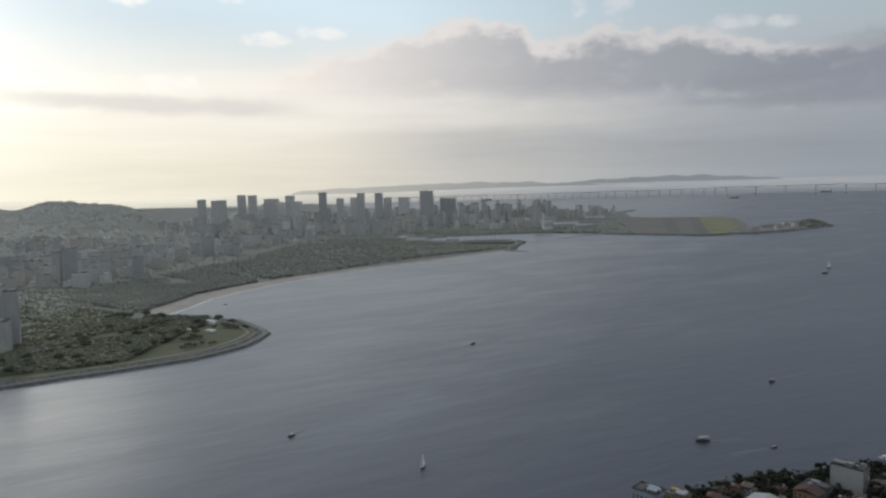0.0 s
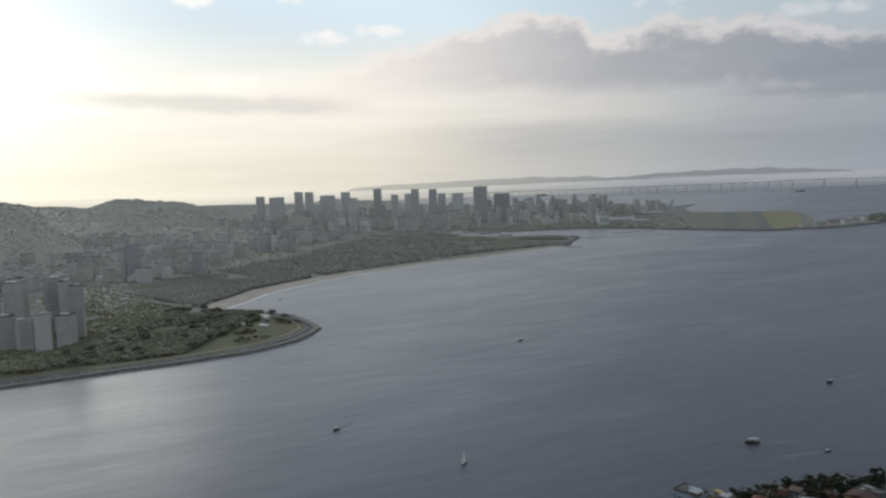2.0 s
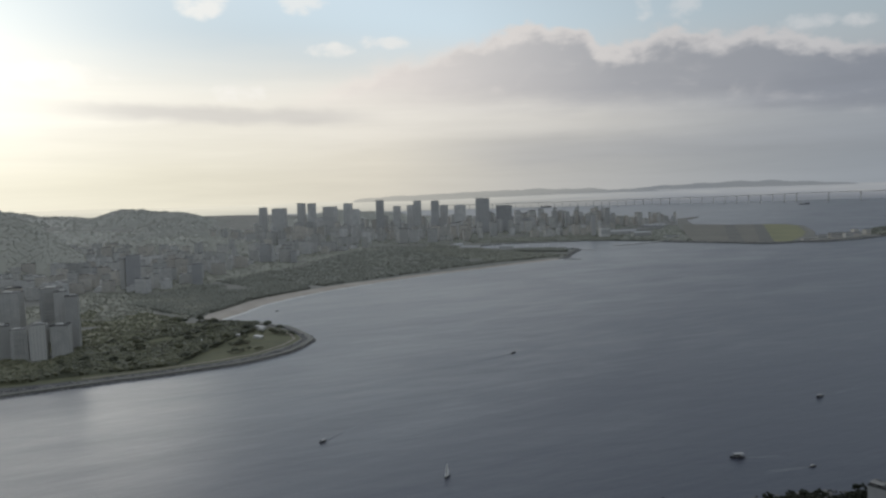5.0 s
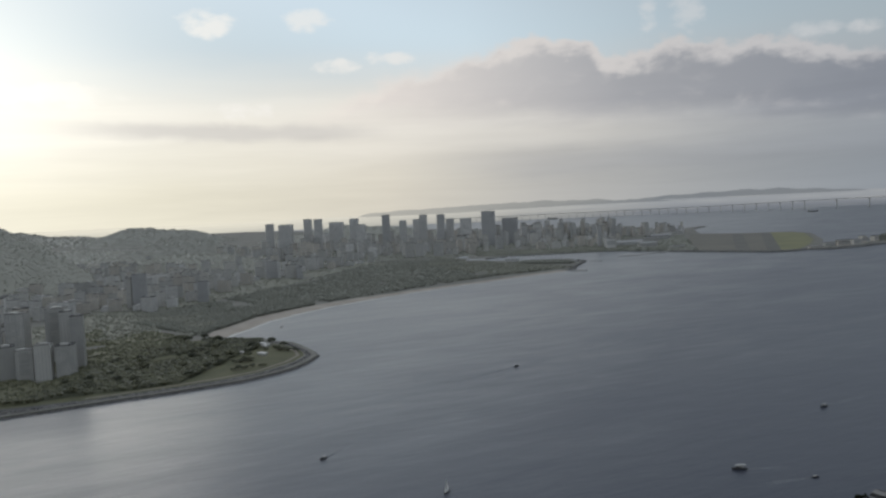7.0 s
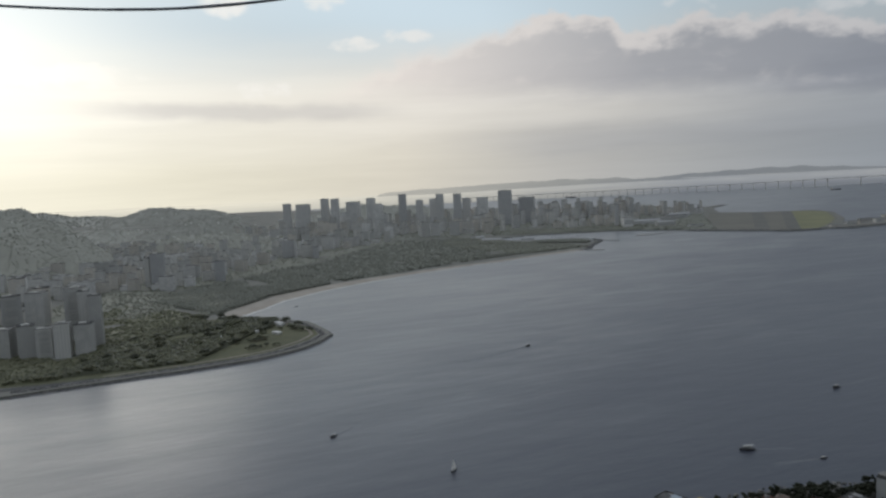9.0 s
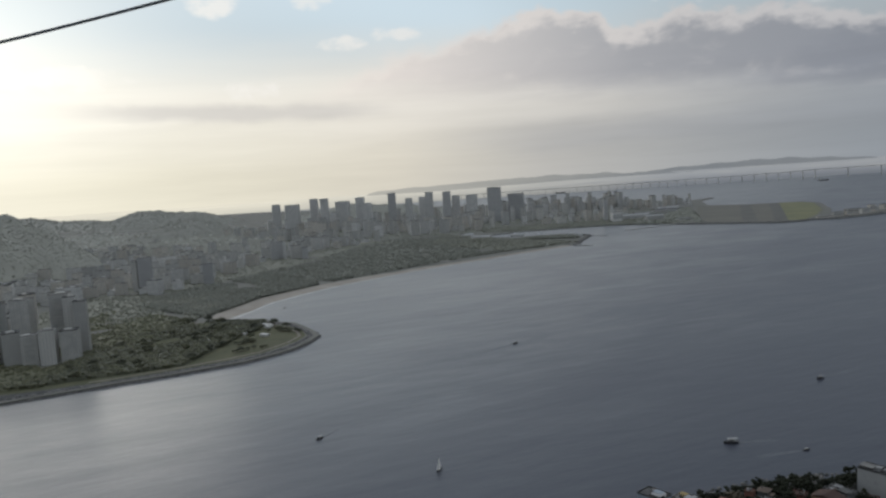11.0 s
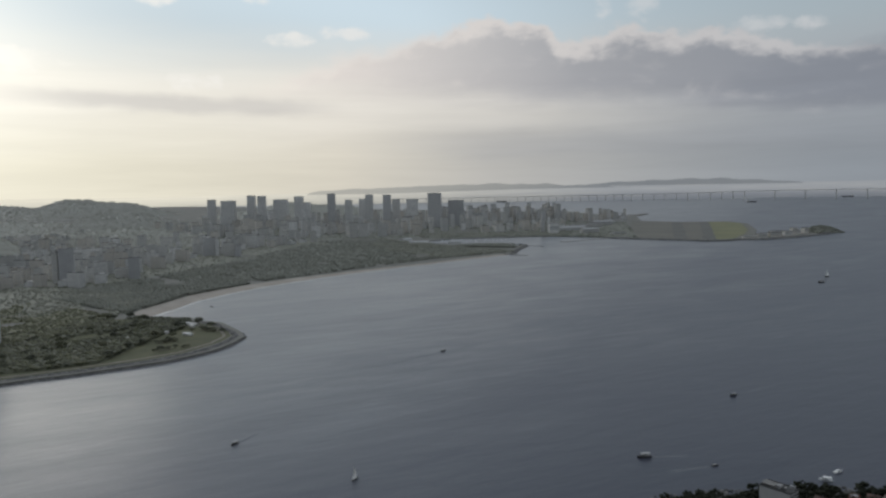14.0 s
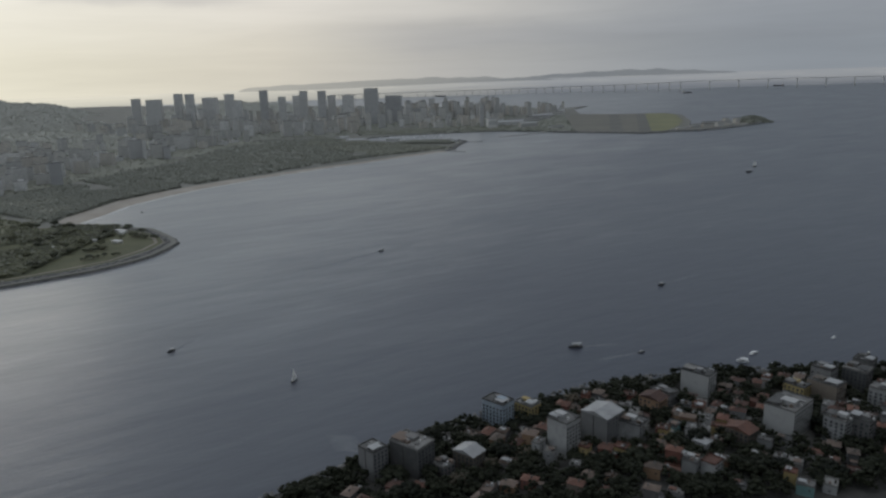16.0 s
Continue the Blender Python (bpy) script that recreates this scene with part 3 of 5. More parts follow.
def strip(name, a, b, width, z, mat, label, category):
    a, b = Vector(a), Vector(b)
    n = Vector((-(b - a).y, (b - a).x)).normalized() * width / 2
    return sheet(name, [tuple(a + n), tuple(a - n), tuple(b - n), tuple(b + n)], z, mat, label, category)


sheet("airfield", [(522, 1402), (570, 1416), (636, 1527), (694, 1652), (768, 1880), (762, 1955), (716, 1968)], GROUND_Z + 0.14, AIRFIELD_LUSH, "yellow-green airfield grass at the runways' end", "airfield")
strip("runway", (472, 1425), (634, 1982), 26, GROUND_Z + 0.18, RUNWAY, "dark asphalt runway across the airfield", "runway")
strip("runway", (520, 1400), (704, 1970), 24, GROUND_Z + 0.18, RUNWAY, "dark asphalt runway across the airfield", "runway")
strip("road", (-420, 372), (-262, 440), 7, GROUND_Z + 0.16, ASPHALT, "asphalt road along the headland shore", "road")
RIM = [(-262, 448), (-225, 470), (-194, 492), (-170, 514), (-157, 544), (-154, 567), (-163, 588), (-182, 606), (-206, 626)]
for a, b in zip(RIM, RIM[1:]):
    strip("path", a, b, 2.4, GROUND_Z + 0.16, PATH_SOIL, "pale gravel promenade along the headland wall", "path")


def revetment(name, line, per, size, label, seed, wide=3.2):
    """Loose boulders heaped along a shore."""
    rng = np.random.default_rng(seed)
    cs, rs = [], []
    for a, b in zip(line, line[1:]):
        a, b = np.array(a, float), np.array(b, float)
        d = b - a
        nrm = np.array((d[1], -d[0])) / max(1e-6, np.hypot(*d))
        for _ in range(int(np.hypot(*d) * per)):
            o = rng.uniform(-wide, 1.6)
            p = a + d * rng.uniform() + nrm * o
            r = size * rng.uniform(0.6, 1.5)
            cs.append((p[0], p[1], np.interp(o, (-wide, 1.6), (GROUND_Z + 0.2, -0.2))))
            rs.append(r)
    ob = new(name, clump_mesh(name, cs, rs, ROCK, rng, 0.75, 0.35))
    tagged(ob, label, "rocks", kind="stuff")


revetment("shore_rocks", HEADLAND[3:], 13.0, 0.8, "heaped grey boulders round the park headland", 5, 8.0)
revetment("shore_rocks", [(121, 1182)] + MARINA[:5], 3.0, 1.3, "heaped grey boulders of the marina breakwater", 6)
revetment("shore_rocks", AIRPORT[1:13], 2.0, 1.6, "dark boulders along the airfield sea wall", 7)


# ---- trees ----
def tree_kind(seed, height, spread, leaf, flat=0.55):
    """Trunk and crown meshes: a forked trunk under a crown of many uneven clumps."""
    rng = np.random.default_rng(seed)
    bm = bmesh.new()
    fork = height * 0.38
    tube(bm, (0, 0, -0.3), (0.05, 0.03, fork), height * 0.05, height * 0.03, 7)
    ends = []
    for i in range(5):
        a = i * 1.2566 + rng.uniform(-0.4, 0.4)
        e = (spread * 0.55 * math.cos(a), spread * 0.55 * math.sin(a), height * rng.uniform(0.58, 0.8))
        tube(bm, (0.05, 0.03, fork - 0.05), e, height * 0.022, height * 0.008, 5)
        ends.append(e)
    trunk = mesh_of("trunk", bm, BARK)
    cs, rs = [], []
    for i in range(58):
        if i < 30:
            e = ends[i % 5]
            c = np.array(e) + rng.normal(0, spread * 0.2, 3) * (1, 1, flat)
        else:
            a, q = rng.uniform(0, 6.28), math.sqrt(rng.uniform()) * spread
            c = np.array((q * math.cos(a), q * math.sin(a), height * (0.62 + 0.32 * math.sqrt(max(0, 1 - (q / spread) ** 2)) * rng.uniform(0.3, 1))))
        cs.append(c)
        rs.append(spread * rng.uniform(0.13, 0.30))
    crown = clump_mesh("crown", cs, rs, leaf, rng, 0.72, 0.34)
    return trunk, crown


TREES = [tree_kind(11, 4.2, 2.3, LEAF), tree_kind(12, 3.6, 2.0, LEAF), tree_kind(13, 5.0, 2.6, LEAF), tree_kind(14, 3.4, 2.4, LEAF_DRY), tree_kind(15, 4.6, 3.2, LEAF, 0.4), tree_kind(16, 2.6, 1.6, LEAF)]
PARK = [tree_kind(21, 4.2, 2.4, HEAD_WOODS), tree_kind(22, 3.4, 2.0, HEAD_WOODS), tree_kind(23, 4.8, 2.8, HEAD_WOODS)]
PARK_WORDS = ["broad olive-green park tree on the lawn", "small rounded olive-green park tree", "tall spreading olive-green park tree"]
TREE_WORDS = ["broad green tree with a dense rounded crown", "small dark green tree with a rounded crown", "tall dark green tree with a dense crown", "brownish dry-leaved spreading tree", "wide flat-crowned dark green shade tree", "low dark green bushy tree"]


def tree(kind, x, y, z, s, turn, group, park=False):
    trunk, crown = (PARK if park else TREES)[kind]
    ob = thing("tree", x, y, z, turn, (PARK_WORDS if park else TREE_WORDS)[kind], "tree", group)
    ob.scale = (s, s, s * random.uniform(0.85, 1.12))
    piece("trunk", trunk, ob, Matrix())
    piece("crown", crown, ob, Matrix())
    return ob


# ---- buildings ----
def window_mesh(w, h):
    bm = bmesh.new()
    box(bm, -w / 2, -0.05, -h / 2, w / 2, 0.04, h / 2)
    return mesh_of("window", bm, GLASS)


WINDOWS = {}


def facade_spots(w, d, h, storey, pitch, sides):
    """Places and turns of windows on the chosen sides of a block."""
    spots = []
    floors = max(1, int((h - 0.6) / storey))
    for side in sides:
        length = w if side in "fb" else d
        n = max(1, int((length - 0.8) / pitch))
        for fl in range(floors):
            zc = 0.85 + fl * storey
            for i in range(n):
                s = -length / 2 + (i + 0.5) * length / n
                if side == "f":
                    spots.append((s, -d / 2, zc, 0))
                elif side == "b":
                    spots.append((s, d / 2, zc, 180))
                elif side == "l":
                    spots.append((-w / 2, s, zc, -90))
                else:
                    spots.append((w / 2, s, zc, 90))
    return spots


def flat_roof(bm_roof, w, d, h):
    box(bm_roof, -w / 2 - 0.08, -d / 2 - 0.08, h, w / 2 + 0.08, d / 2 + 0.08, h + 0.14)
    t = 0.14
    for a in ((-w / 2, -d / 2, w / 2, -d / 2 + t), (-w / 2, d / 2 - t, w / 2, d / 2), (-w / 2, -d / 2 + t, -w / 2 + t, d / 2 - t), (w / 2 - t, -d / 2 + t, w / 2, d / 2 - t)):
        box(bm_roof, a[0], a[1], h + 0.14, a[2], a[3], h + 0.55)


def block(name, label, x, y, w, d, h, rz, wall, roof=None, storey=1.3, pitch=1.25, win=(0.62, 0.62), sides="flr", fine=False, balcony=False, gable=False, group="", z=GROUND_Z, tank=True, slot=False, seed=0):
    """A flat-roofed block of flats: walls, parapet roof, lift house, windows, balconies."""
    rng = random.Random(seed)
    ob = thing(name, x, y, z, rz, label, "building", group)
    bm = bmesh.new()
    box(bm, -w / 2, -d / 2, -0.5, w / 2, d / 2, h)
    wl = part("wall", bm, wall, ob)
    bm = bmesh.new()
    if gable:
        box(bm, -w / 2 - 0.1, -d / 2 - 0.1, h, w / 2 + 0.1, d / 2 + 0.1, h + 0.15)
        v = [bm.verts.new(c) for c in ((-w / 2 - 0.35, -d / 2 - 0.3, h + 0.16), (w / 2 + 0.35, -d / 2 - 0.3, h + 0.16), (w / 2 + 0.35, d / 2 + 0.3, h + 0.16), (-w / 2 - 0.35, d / 2 + 0.3, h + 0.16), (0, -d / 2 - 0.3, h + 1.5), (0, d / 2 + 0.3, h + 1.5))]
        for f in ((0, 4, 5, 3), (1, 2, 5, 4), (0, 1, 4), (2, 3, 5), (3, 2, 1, 0)):
            bm.faces.new([v[i] for i in f])
    else:
        flat_roof(bm, w, d, h)
    rf = part("roof", bm, roof or ROOF_FLAT, ob)
    if tank and not gable:
        bm = bmesh.new()
        a = min(w, d) * 0.3
        ox, oy = rng.uniform(-w * 0.2, w * 0.2), rng.uniform(-d * 0.15, d * 0.15)
        box(bm, ox - a * 0.8, oy - a * 0.6, h + 0.14, ox + a * 0.8, oy + a * 0.6, h + 0.14 + rng.uniform(0.8, 1.5))
        part("lift_house", bm, wall, rf)
        bm = bmesh.new()
        tube(bm, (ox + a * 1.3, oy, h + 0.1), (ox + a * 1.3, oy, h + 0.75), 0.4, 0.4, 10)
        part("water_tank", bm, CONCRETE, rf)
        if fine:
            for _ in range(7):
                bm = bmesh.new()
                ux, uy = rng.uniform(-w * 0.4, w * 0.4), rng.uniform(-d * 0.4, d * 0.4)
                s, e = rng.uniform(0.25, 1.0), rng.uniform(0.2, 0.6)
                box(bm, ux - s, uy - e, h + 0.14, ux + s, uy + e, h + rng.uniform(0.4, 1.2))
                part("roof_unit", bm, rng.choice((ROOF_TIN, ROOF_TIN, NEAR_GREY, STREET, ROOF_FLAT, TILES_OLD)), rf)
            bm = bmesh.new()
            sx = rng.choice((-1, 1))
            x0, x1 = sorted((sx * w * 0.46, sx * w * 0.08))
            for px, py in ((x0, -d * 0.4), (x1, -d * 0.4), (x0, d * 0.1), (x1, d * 0.1)):
                box(bm, px - 0.06, py - 0.06, h + 0.14, px + 0.06, py + 0.06, h + 1.1)
            box(bm, x0 - 0.2, -d * 0.45, h + 1.1, x1 + 0.2, d * 0.15, h + 1.2)
            part("roof_awning", bm, rng.choice((ROOF_TIN, ROOF_FLAT, TILES_OLD)), rf)
    if slot:
        # the shade of a wall slot, as a dark strip laid on the solid wall
        bm = bmesh.new()
        box(bm, -w * 0.02 - 0.22, -d / 2 - 0.02, 0.2, -w * 0.02 + 0.22, -d / 2 + 0.3, h - 0.1)
        part("stairwell_slot", bm, STREET, wl)
    spots = facade_spots(w, d, h, storey, pitch, sides)
    if fine:
        key = (round(win[0], 2), round(win[1], 2))
        if key not in WINDOWS:
            WINDOWS[key] = window_mesh(*key)
        for s in spots:
            if rng.random() > 0.04:
                piece("window", WINDOWS[key], wl, pose(s[0], s[1], s[2], 0, 0, s[3]))
    else:
        bm = bmesh.new()
        for sx, sy, sz, turn in spots:
            if rng.random() < 0.06:
                continue
            hw, hh = win[0] / 2, win[1] / 2
            if turn in (0, 180):
                box(bm, sx - hw, sy - 0.04, sz - hh, sx + hw, sy + 0.04, sz + hh)
            else:
                box(bm, sx - 0.04, sy - hw, sz - hh, sx + 0.04, sy + hw, sz + hh)
        part("glazing", bm, FAR_GLASS, wl, kind="stuff")
    if balcony:
        for fl in range(1, max(2, int((h - 0.6) / storey))):
            bm = bmesh.new()
            zb = 0.85 + fl * storey - 0.5
            box(bm, -w * 0.3, -d / 2 - 0.55, zb - 0.06, w * 0.3, -d / 2, zb + 0.06)
            box(bm, -w * 0.3, -d / 2 - 0.55, zb + 0.06, w * 0.3, -d / 2 - 0.48, zb + 0.42)
            part("balcony", bm, wall, wl)
    return ob


def house(x, y, w, d, h, rz, wall, tiles, label, group, seed, z=GROUND_Z):
    """A low house with a hipped tile roof."""
    rng = random.Random(seed)
    ob = thing("house", x, y, z, rz, label, "house", group)
    bm = bmesh.new()
    box(bm, -w / 2, -d / 2, -0.5, w / 2, d / 2, h)
    wl = part("wall", bm, wall, ob)
    bm = bmesh.new()
    flat = tiles is ROOF_FLAT or rng.random() < 0.3
    if flat:
        flat_roof(bm, w, d, h)
    else:
        o, rise = 0.3, min(w, d) * rng.uniform(0.2, 0.3)
        rl = max(0.2, (w - d) / 2)
        v = [bm.verts.new(c) for c in ((-w / 2 - o, -d / 2 - o, h), (w / 2 + o, -d / 2 - o, h), (w / 2 + o, d / 2 + o, h), (-w / 2 - o, d / 2 + o, h), (-rl, 0, h + rise), (rl, 0, h + rise))]
        for f in ((0, 1, 5, 4), (1, 2, 5), (2, 3, 4, 5), (3, 0, 4), (3, 2, 1, 0)):
            bm.faces.new([v[i] for i in f])
    rf = part("roof", bm, tiles, ob)
    if flat:
        for _ in range(rng.randrange(2, 5)):
            bm = bmesh.new()
            ux, uy, e = rng.uniform(-w * 0.35, w * 0.35), rng.uniform(-d * 0.32, d * 0.32), rng.uniform(0.2, 0.55)
            box(bm, ux - e, uy - e * 0.8, h + 0.14, ux + e, uy + e * 0.8, h + rng.uniform(0.5, 1.3))
            part("roof_unit", bm, rng.choice((ROOF_TIN, NEAR_WHITE, NEAR_GREY, TILES_OLD, STREET)), rf)
        if rng.random() < 0.5:
            bm = bmesh.new()
            box(bm, -w * 0.42, -d * 0.4, h + 1.0, w * 0.05, d * 0.1, h + 1.08)
            for px, py in ((-w * 0.4, -d * 0.38), (w * 0.03, -d * 0.38), (-w * 0.4, d * 0.08), (w * 0.03, d * 0.08)):
                box(bm, px - 0.05, py - 0.05, h + 0.14, px + 0.05, py + 0.05, h + 1.0)
            part("roof_awning", bm, rng.choice((ROOF_TIN, TILES, TILES_OLD)), rf)
    else:
        bm = bmesh.new()
        cx = rng.uniform(-w * 0.25, w * 0.25)
        box(bm, cx - 0.2, -0.5, h, cx + 0.2, -0.1, h + rise + 0.45)
        part("chimney", bm, NEAR_GREY, rf)
    if rng.random() < 0.75:
        bm = bmesh.new()
        sx, ah = rng.choice((-1, 1)), h * rng.uniform(0.45, 0.95)
        box(bm, sx * w / 2 + (0 if sx > 0 else -w * 0.4), -d * 0.35, -0.5, sx * w / 2 + (w * 0.4 if sx > 0 else 0), d * rng.uniform(0.1, 0.4), ah)
        annex = part("annex", bm, rng.choice((NEAR_GREY, NEAR_WHITE, wall)), ob)
        bm = bmesh.new()
        x0 = sx * w * 0.7
        box(bm, x0 - w * 0.22, -d * 0.38, ah, x0 + w * 0.22, d * 0.3, ah + 0.12)
        part("flat_roof", bm, rng.choice((ROOF_FLAT, ROOF_TIN, TILES_OLD)), annex)
    key = (0.5, 0.55)
    if key not in WINDOWS:
        WINDOWS[key] = window_mesh(*key)
    for s in facade_spots(w, d, h, 1.3, 1.7, "fl"):
        if rng.random() > 0.4:
            piece("window", WINDOWS[key], wl, pose(s[0], s[1], s[2], 0, 0, s[3]))
    return ob


# ---- towers of the city centre: x, y, width, height ----
TOWERS = [(-580, 36, 74, 0), (-530, 20, 86, 0), (-496, 22, 85, 0), (-455, 35, 74, 0), (-401, 22, 85, 0), (-378, 24, 69, 0), (-317, 21, 91, 1), (-268, 18, 74, 0), (-235, 20, 75, 0),
          (-215, 20, 87, 0), (-166, 21, 86, 1), (-145, 21, 73, 2), (-101, 30, 73, 0), (-41, 35, 89, 1), (15, 41, 68, 1), (-629, 21, 77, 0), (73, 23, 31, 1)]
LOOK = [(TOWER_GREY, "tall grey office tower with rows of windows"), (TOWER_DARK, "tall dark glass office tower"), (WALL_WHITE, "tall pale office tower with rows of windows")]
for i, (x, w, top, tone) in enumerate(TOWERS):
    mat, words = LOOK[tone]
    block("office_tower", words, x + 13.5 + 0.021 * (x + 270), 1950 + (i * 37) % 60 - 20, w, w * 0.7, top + (5 if x < -420 else 2) - GROUND_Z, random.Random(i).uniform(-8, 8), mat, storey=3.0, pitch=3.0, win=(2.1, 1.4), sides="flr", group="city centre towers", seed=i)

block("office_tower", "slender dark tower beside the airport road", 231, 1655, 9, 7, 50, 4, TOWER_DARK, storey=3.0, pitch=3.0, win=(2.1, 1.4), group="city centre towers", seed=71)
block("office_tower", "narrow white tower beside the airport road", 243, 1648, 5, 7, 37, 4, WALL_WHITE, storey=3.0, pitch=2.4, win=(1.2, 1.2), group="city centre towers", seed=72)

# single tall blocks behind the park: x, y, width, depth, height, material, words
BLOCKS = [
    (-385, 1215, 20, 12, 31, TOWER_DARK, "dark slab of flats behind the park"),
    (-371, 1212, 5, 12, 30, WALL_WHITE, "narrow white end block of flats"),
    (-352, 1216, 18, 12, 23, WALL_GREY, "pale grey block of flats"),
    (-336, 1213, 10, 12, 19, TOWER_DARK, "dark low block of flats"),
    (-468, 893, 6, 12, 39, WALL_GREY, "narrow grey stair tower of a slab block"),
    (-455, 896, 17, 12, 44, TOWER_DARK, "tall dark glass slab block among low flats"),
    (-386, 930, 13, 12, 28, TOWER_DARK, "dark block of flats facing the park"),
    (-316, 515, 12, 11, 24, HAZED_PLASTER, "weathered grey block of flats near the headland"),
    (-329, 508, 11, 12, 26, HAZED_PLASTER, "pale grey block of flats near the headland"),
    (-342, 505, 11, 11, 23, HAZED_PLASTER, "weathered grey block of flats near the headland"),
    (-355, 503, 12, 12, 26, HAZED_PLASTER, "beige block of flats near the headland"),
    (-371, 500, 13, 12, 24, HAZED_PLASTER, "weathered grey block of flats near the headland"),
    (-387, 496, 12, 12, 27, HAZED_PLASTER, "pale grey block of flats near the headland"),
    (-322, 541, 9, 10, 42, HAZED_PLASTER, "tall grey block of flats near the headland"),
    (-334, 546, 9, 10, 45, HAZED_PLASTER, "tall beige block of flats near the headland"),
    (-390, 536, 14, 14, 44, HAZED_PLASTER, "tall grey block of flats near the headland"),
    (-404, 515, 11, 13, 36, HAZED_PLASTER, "beige block of flats near the headland"),
    (-374, 545, 14, 14, 45, HAZED_PLASTER, "tall beige block of flats near the headland"),
    (-352, 562, 15, 14, 46, HAZED_PLASTER, "tall beige block of flats near the headland"),
]
for i, (x, y, w, d, h, mat, words) in enumerate(BLOCKS):
    turn = 22 if i < 7 else 22 + (i * 37) % 31 - 15
    block("apartment_block", words, x, y, w, d, h, turn, mat, storey=1.3, pitch=1.5 + 0.2 * (i % 3), win=(0.8 + 0.15 * (i % 2), 0.65), sides="flr", balcony=i > 6 and i % 3 == 0, group="flats behind the park", seed=40 + i)

# ---- the quarters behind the park and in the centre, from a dozen patterns ----
PATTERNS = []
for i in range(12):
    rng = random.Random(100 + i)
    w, d, h = rng.uniform(9, 20), rng.uniform(8, 13), rng.uniform(9, 24)
    mat, words = ((WALL_GREY, "grey"), (WALL_BEIGE, "beige"), (WALL_WHITE, "white"), (CONCRETE, "concrete-grey"))[i % 4]
    PATTERNS.append(block("apartment_block", f"{words} block of flats with a flat roof", 0, 0, w, d, h, 0, mat, storey=1.6, pitch=1.8, win=(1.0, 0.8), group="flats of the quarter", seed=200 + i))


def quarter(n, corners, seed, hmin, hmax, clear=(), name="apartment_block"):
    """Scatters copies of the patterns over a four-cornered stretch of town."""
    rng = random.Random(seed)
    a, b, c, d = [Vector(p) for p in corners]
    done = []
    tries = 0
    while len(done) < n and tries < n * 30:
        tries += 1
        s, t = rng.random(), rng.random()
        p = a.lerp(b, s).lerp(d.lerp(c, s), t)
        if any((p - q).length < 17 for q in done) or any((p - Vector(q)).length < 22 for q in clear):
            continue
        done.append(p)
        ob = copy_thing(PATTERNS[rng.randrange(12)], pose(p.x, p.y, GROUND_Z, 0, 0, rng.choice((20, 25, -15, 70)) + rng.uniform(-6, 6)))
        if name != "apartment_block":
            ob.name = name
            tagged(ob, ob["label"].replace("block of flats", "office block"), group="office blocks of the centre")
        k = rng.uniform(hmin, hmax)
        ob.scale = (rng.uniform(0.8, 1.15), rng.uniform(0.8, 1.15), k)


TAKEN = [(b[0], b[1]) for b in BLOCKS]
quarter(120, ((-640, 780), (-400, 860), (-395, 1200), (-800, 1200)), 1, 0.6, 1.15, TAKEN)
quarter(115, ((-820, 1210), (-400, 1225), (-220, 1480), (-900, 1650)), 2, 0.6, 1.2, TAKEN)
quarter(120, ((-650, 1600), (-90, 1560), (130, 1900), (-640, 1930)), 3, 0.7, 1.7, (), "office_block")
quarter(90, ((-700, 1990), (200, 1990), (330, 2300), (-700, 2400)), 4, 0.7, 2.1, (), "office_block")
quarter(60, ((70, 1660), (240, 1650), (420, 2250), (150, 2300)), 6, 0.5, 1.1, (), "office_block")
quarter(34, ((60, 2050), (330, 2050), (350, 2170), (60, 2170)), 8, 1.7, 2.4, (), "office_block")
quarter(20, ((340, 2060), (520, 2080), (540, 2180), (350, 2170)), 9, 1.1, 1.8, (), "office_block")
quarter(26, ((-560, 480), (-400, 470), (-380, 640), (-600, 760)), 5, 0.7, 1.4, TAKEN)
for ob in PATTERNS:
    for o in [*ob.children_recursive, ob]:
        bpy.data.objects.remove(o)


# ---- hills and far city behind ----
def hill_height(px, py, x, y, rx, ry, h, seed):
    f = math.hypot((px - x) / rx, (py - y) / ry)
    if f >= 1:
        return 0.0
    prof = math.cos(f * math.pi / 2) ** 1.3
    crowns = min(1.0, h / 30) * min(1.0, (1 - f) * 6) * (1.5 * noise.noise((px * 0.045, py * 0.045, seed)) + 0.9 * noise.noise((px * 0.13, py * 0.13, seed)))
    return crowns + h * prof * (1 + 0.35 * noise.noise((px * 0.006, py * 0.006, seed)) + 0.12 * noise.noise((px * 0.03, py * 0.03, seed)))


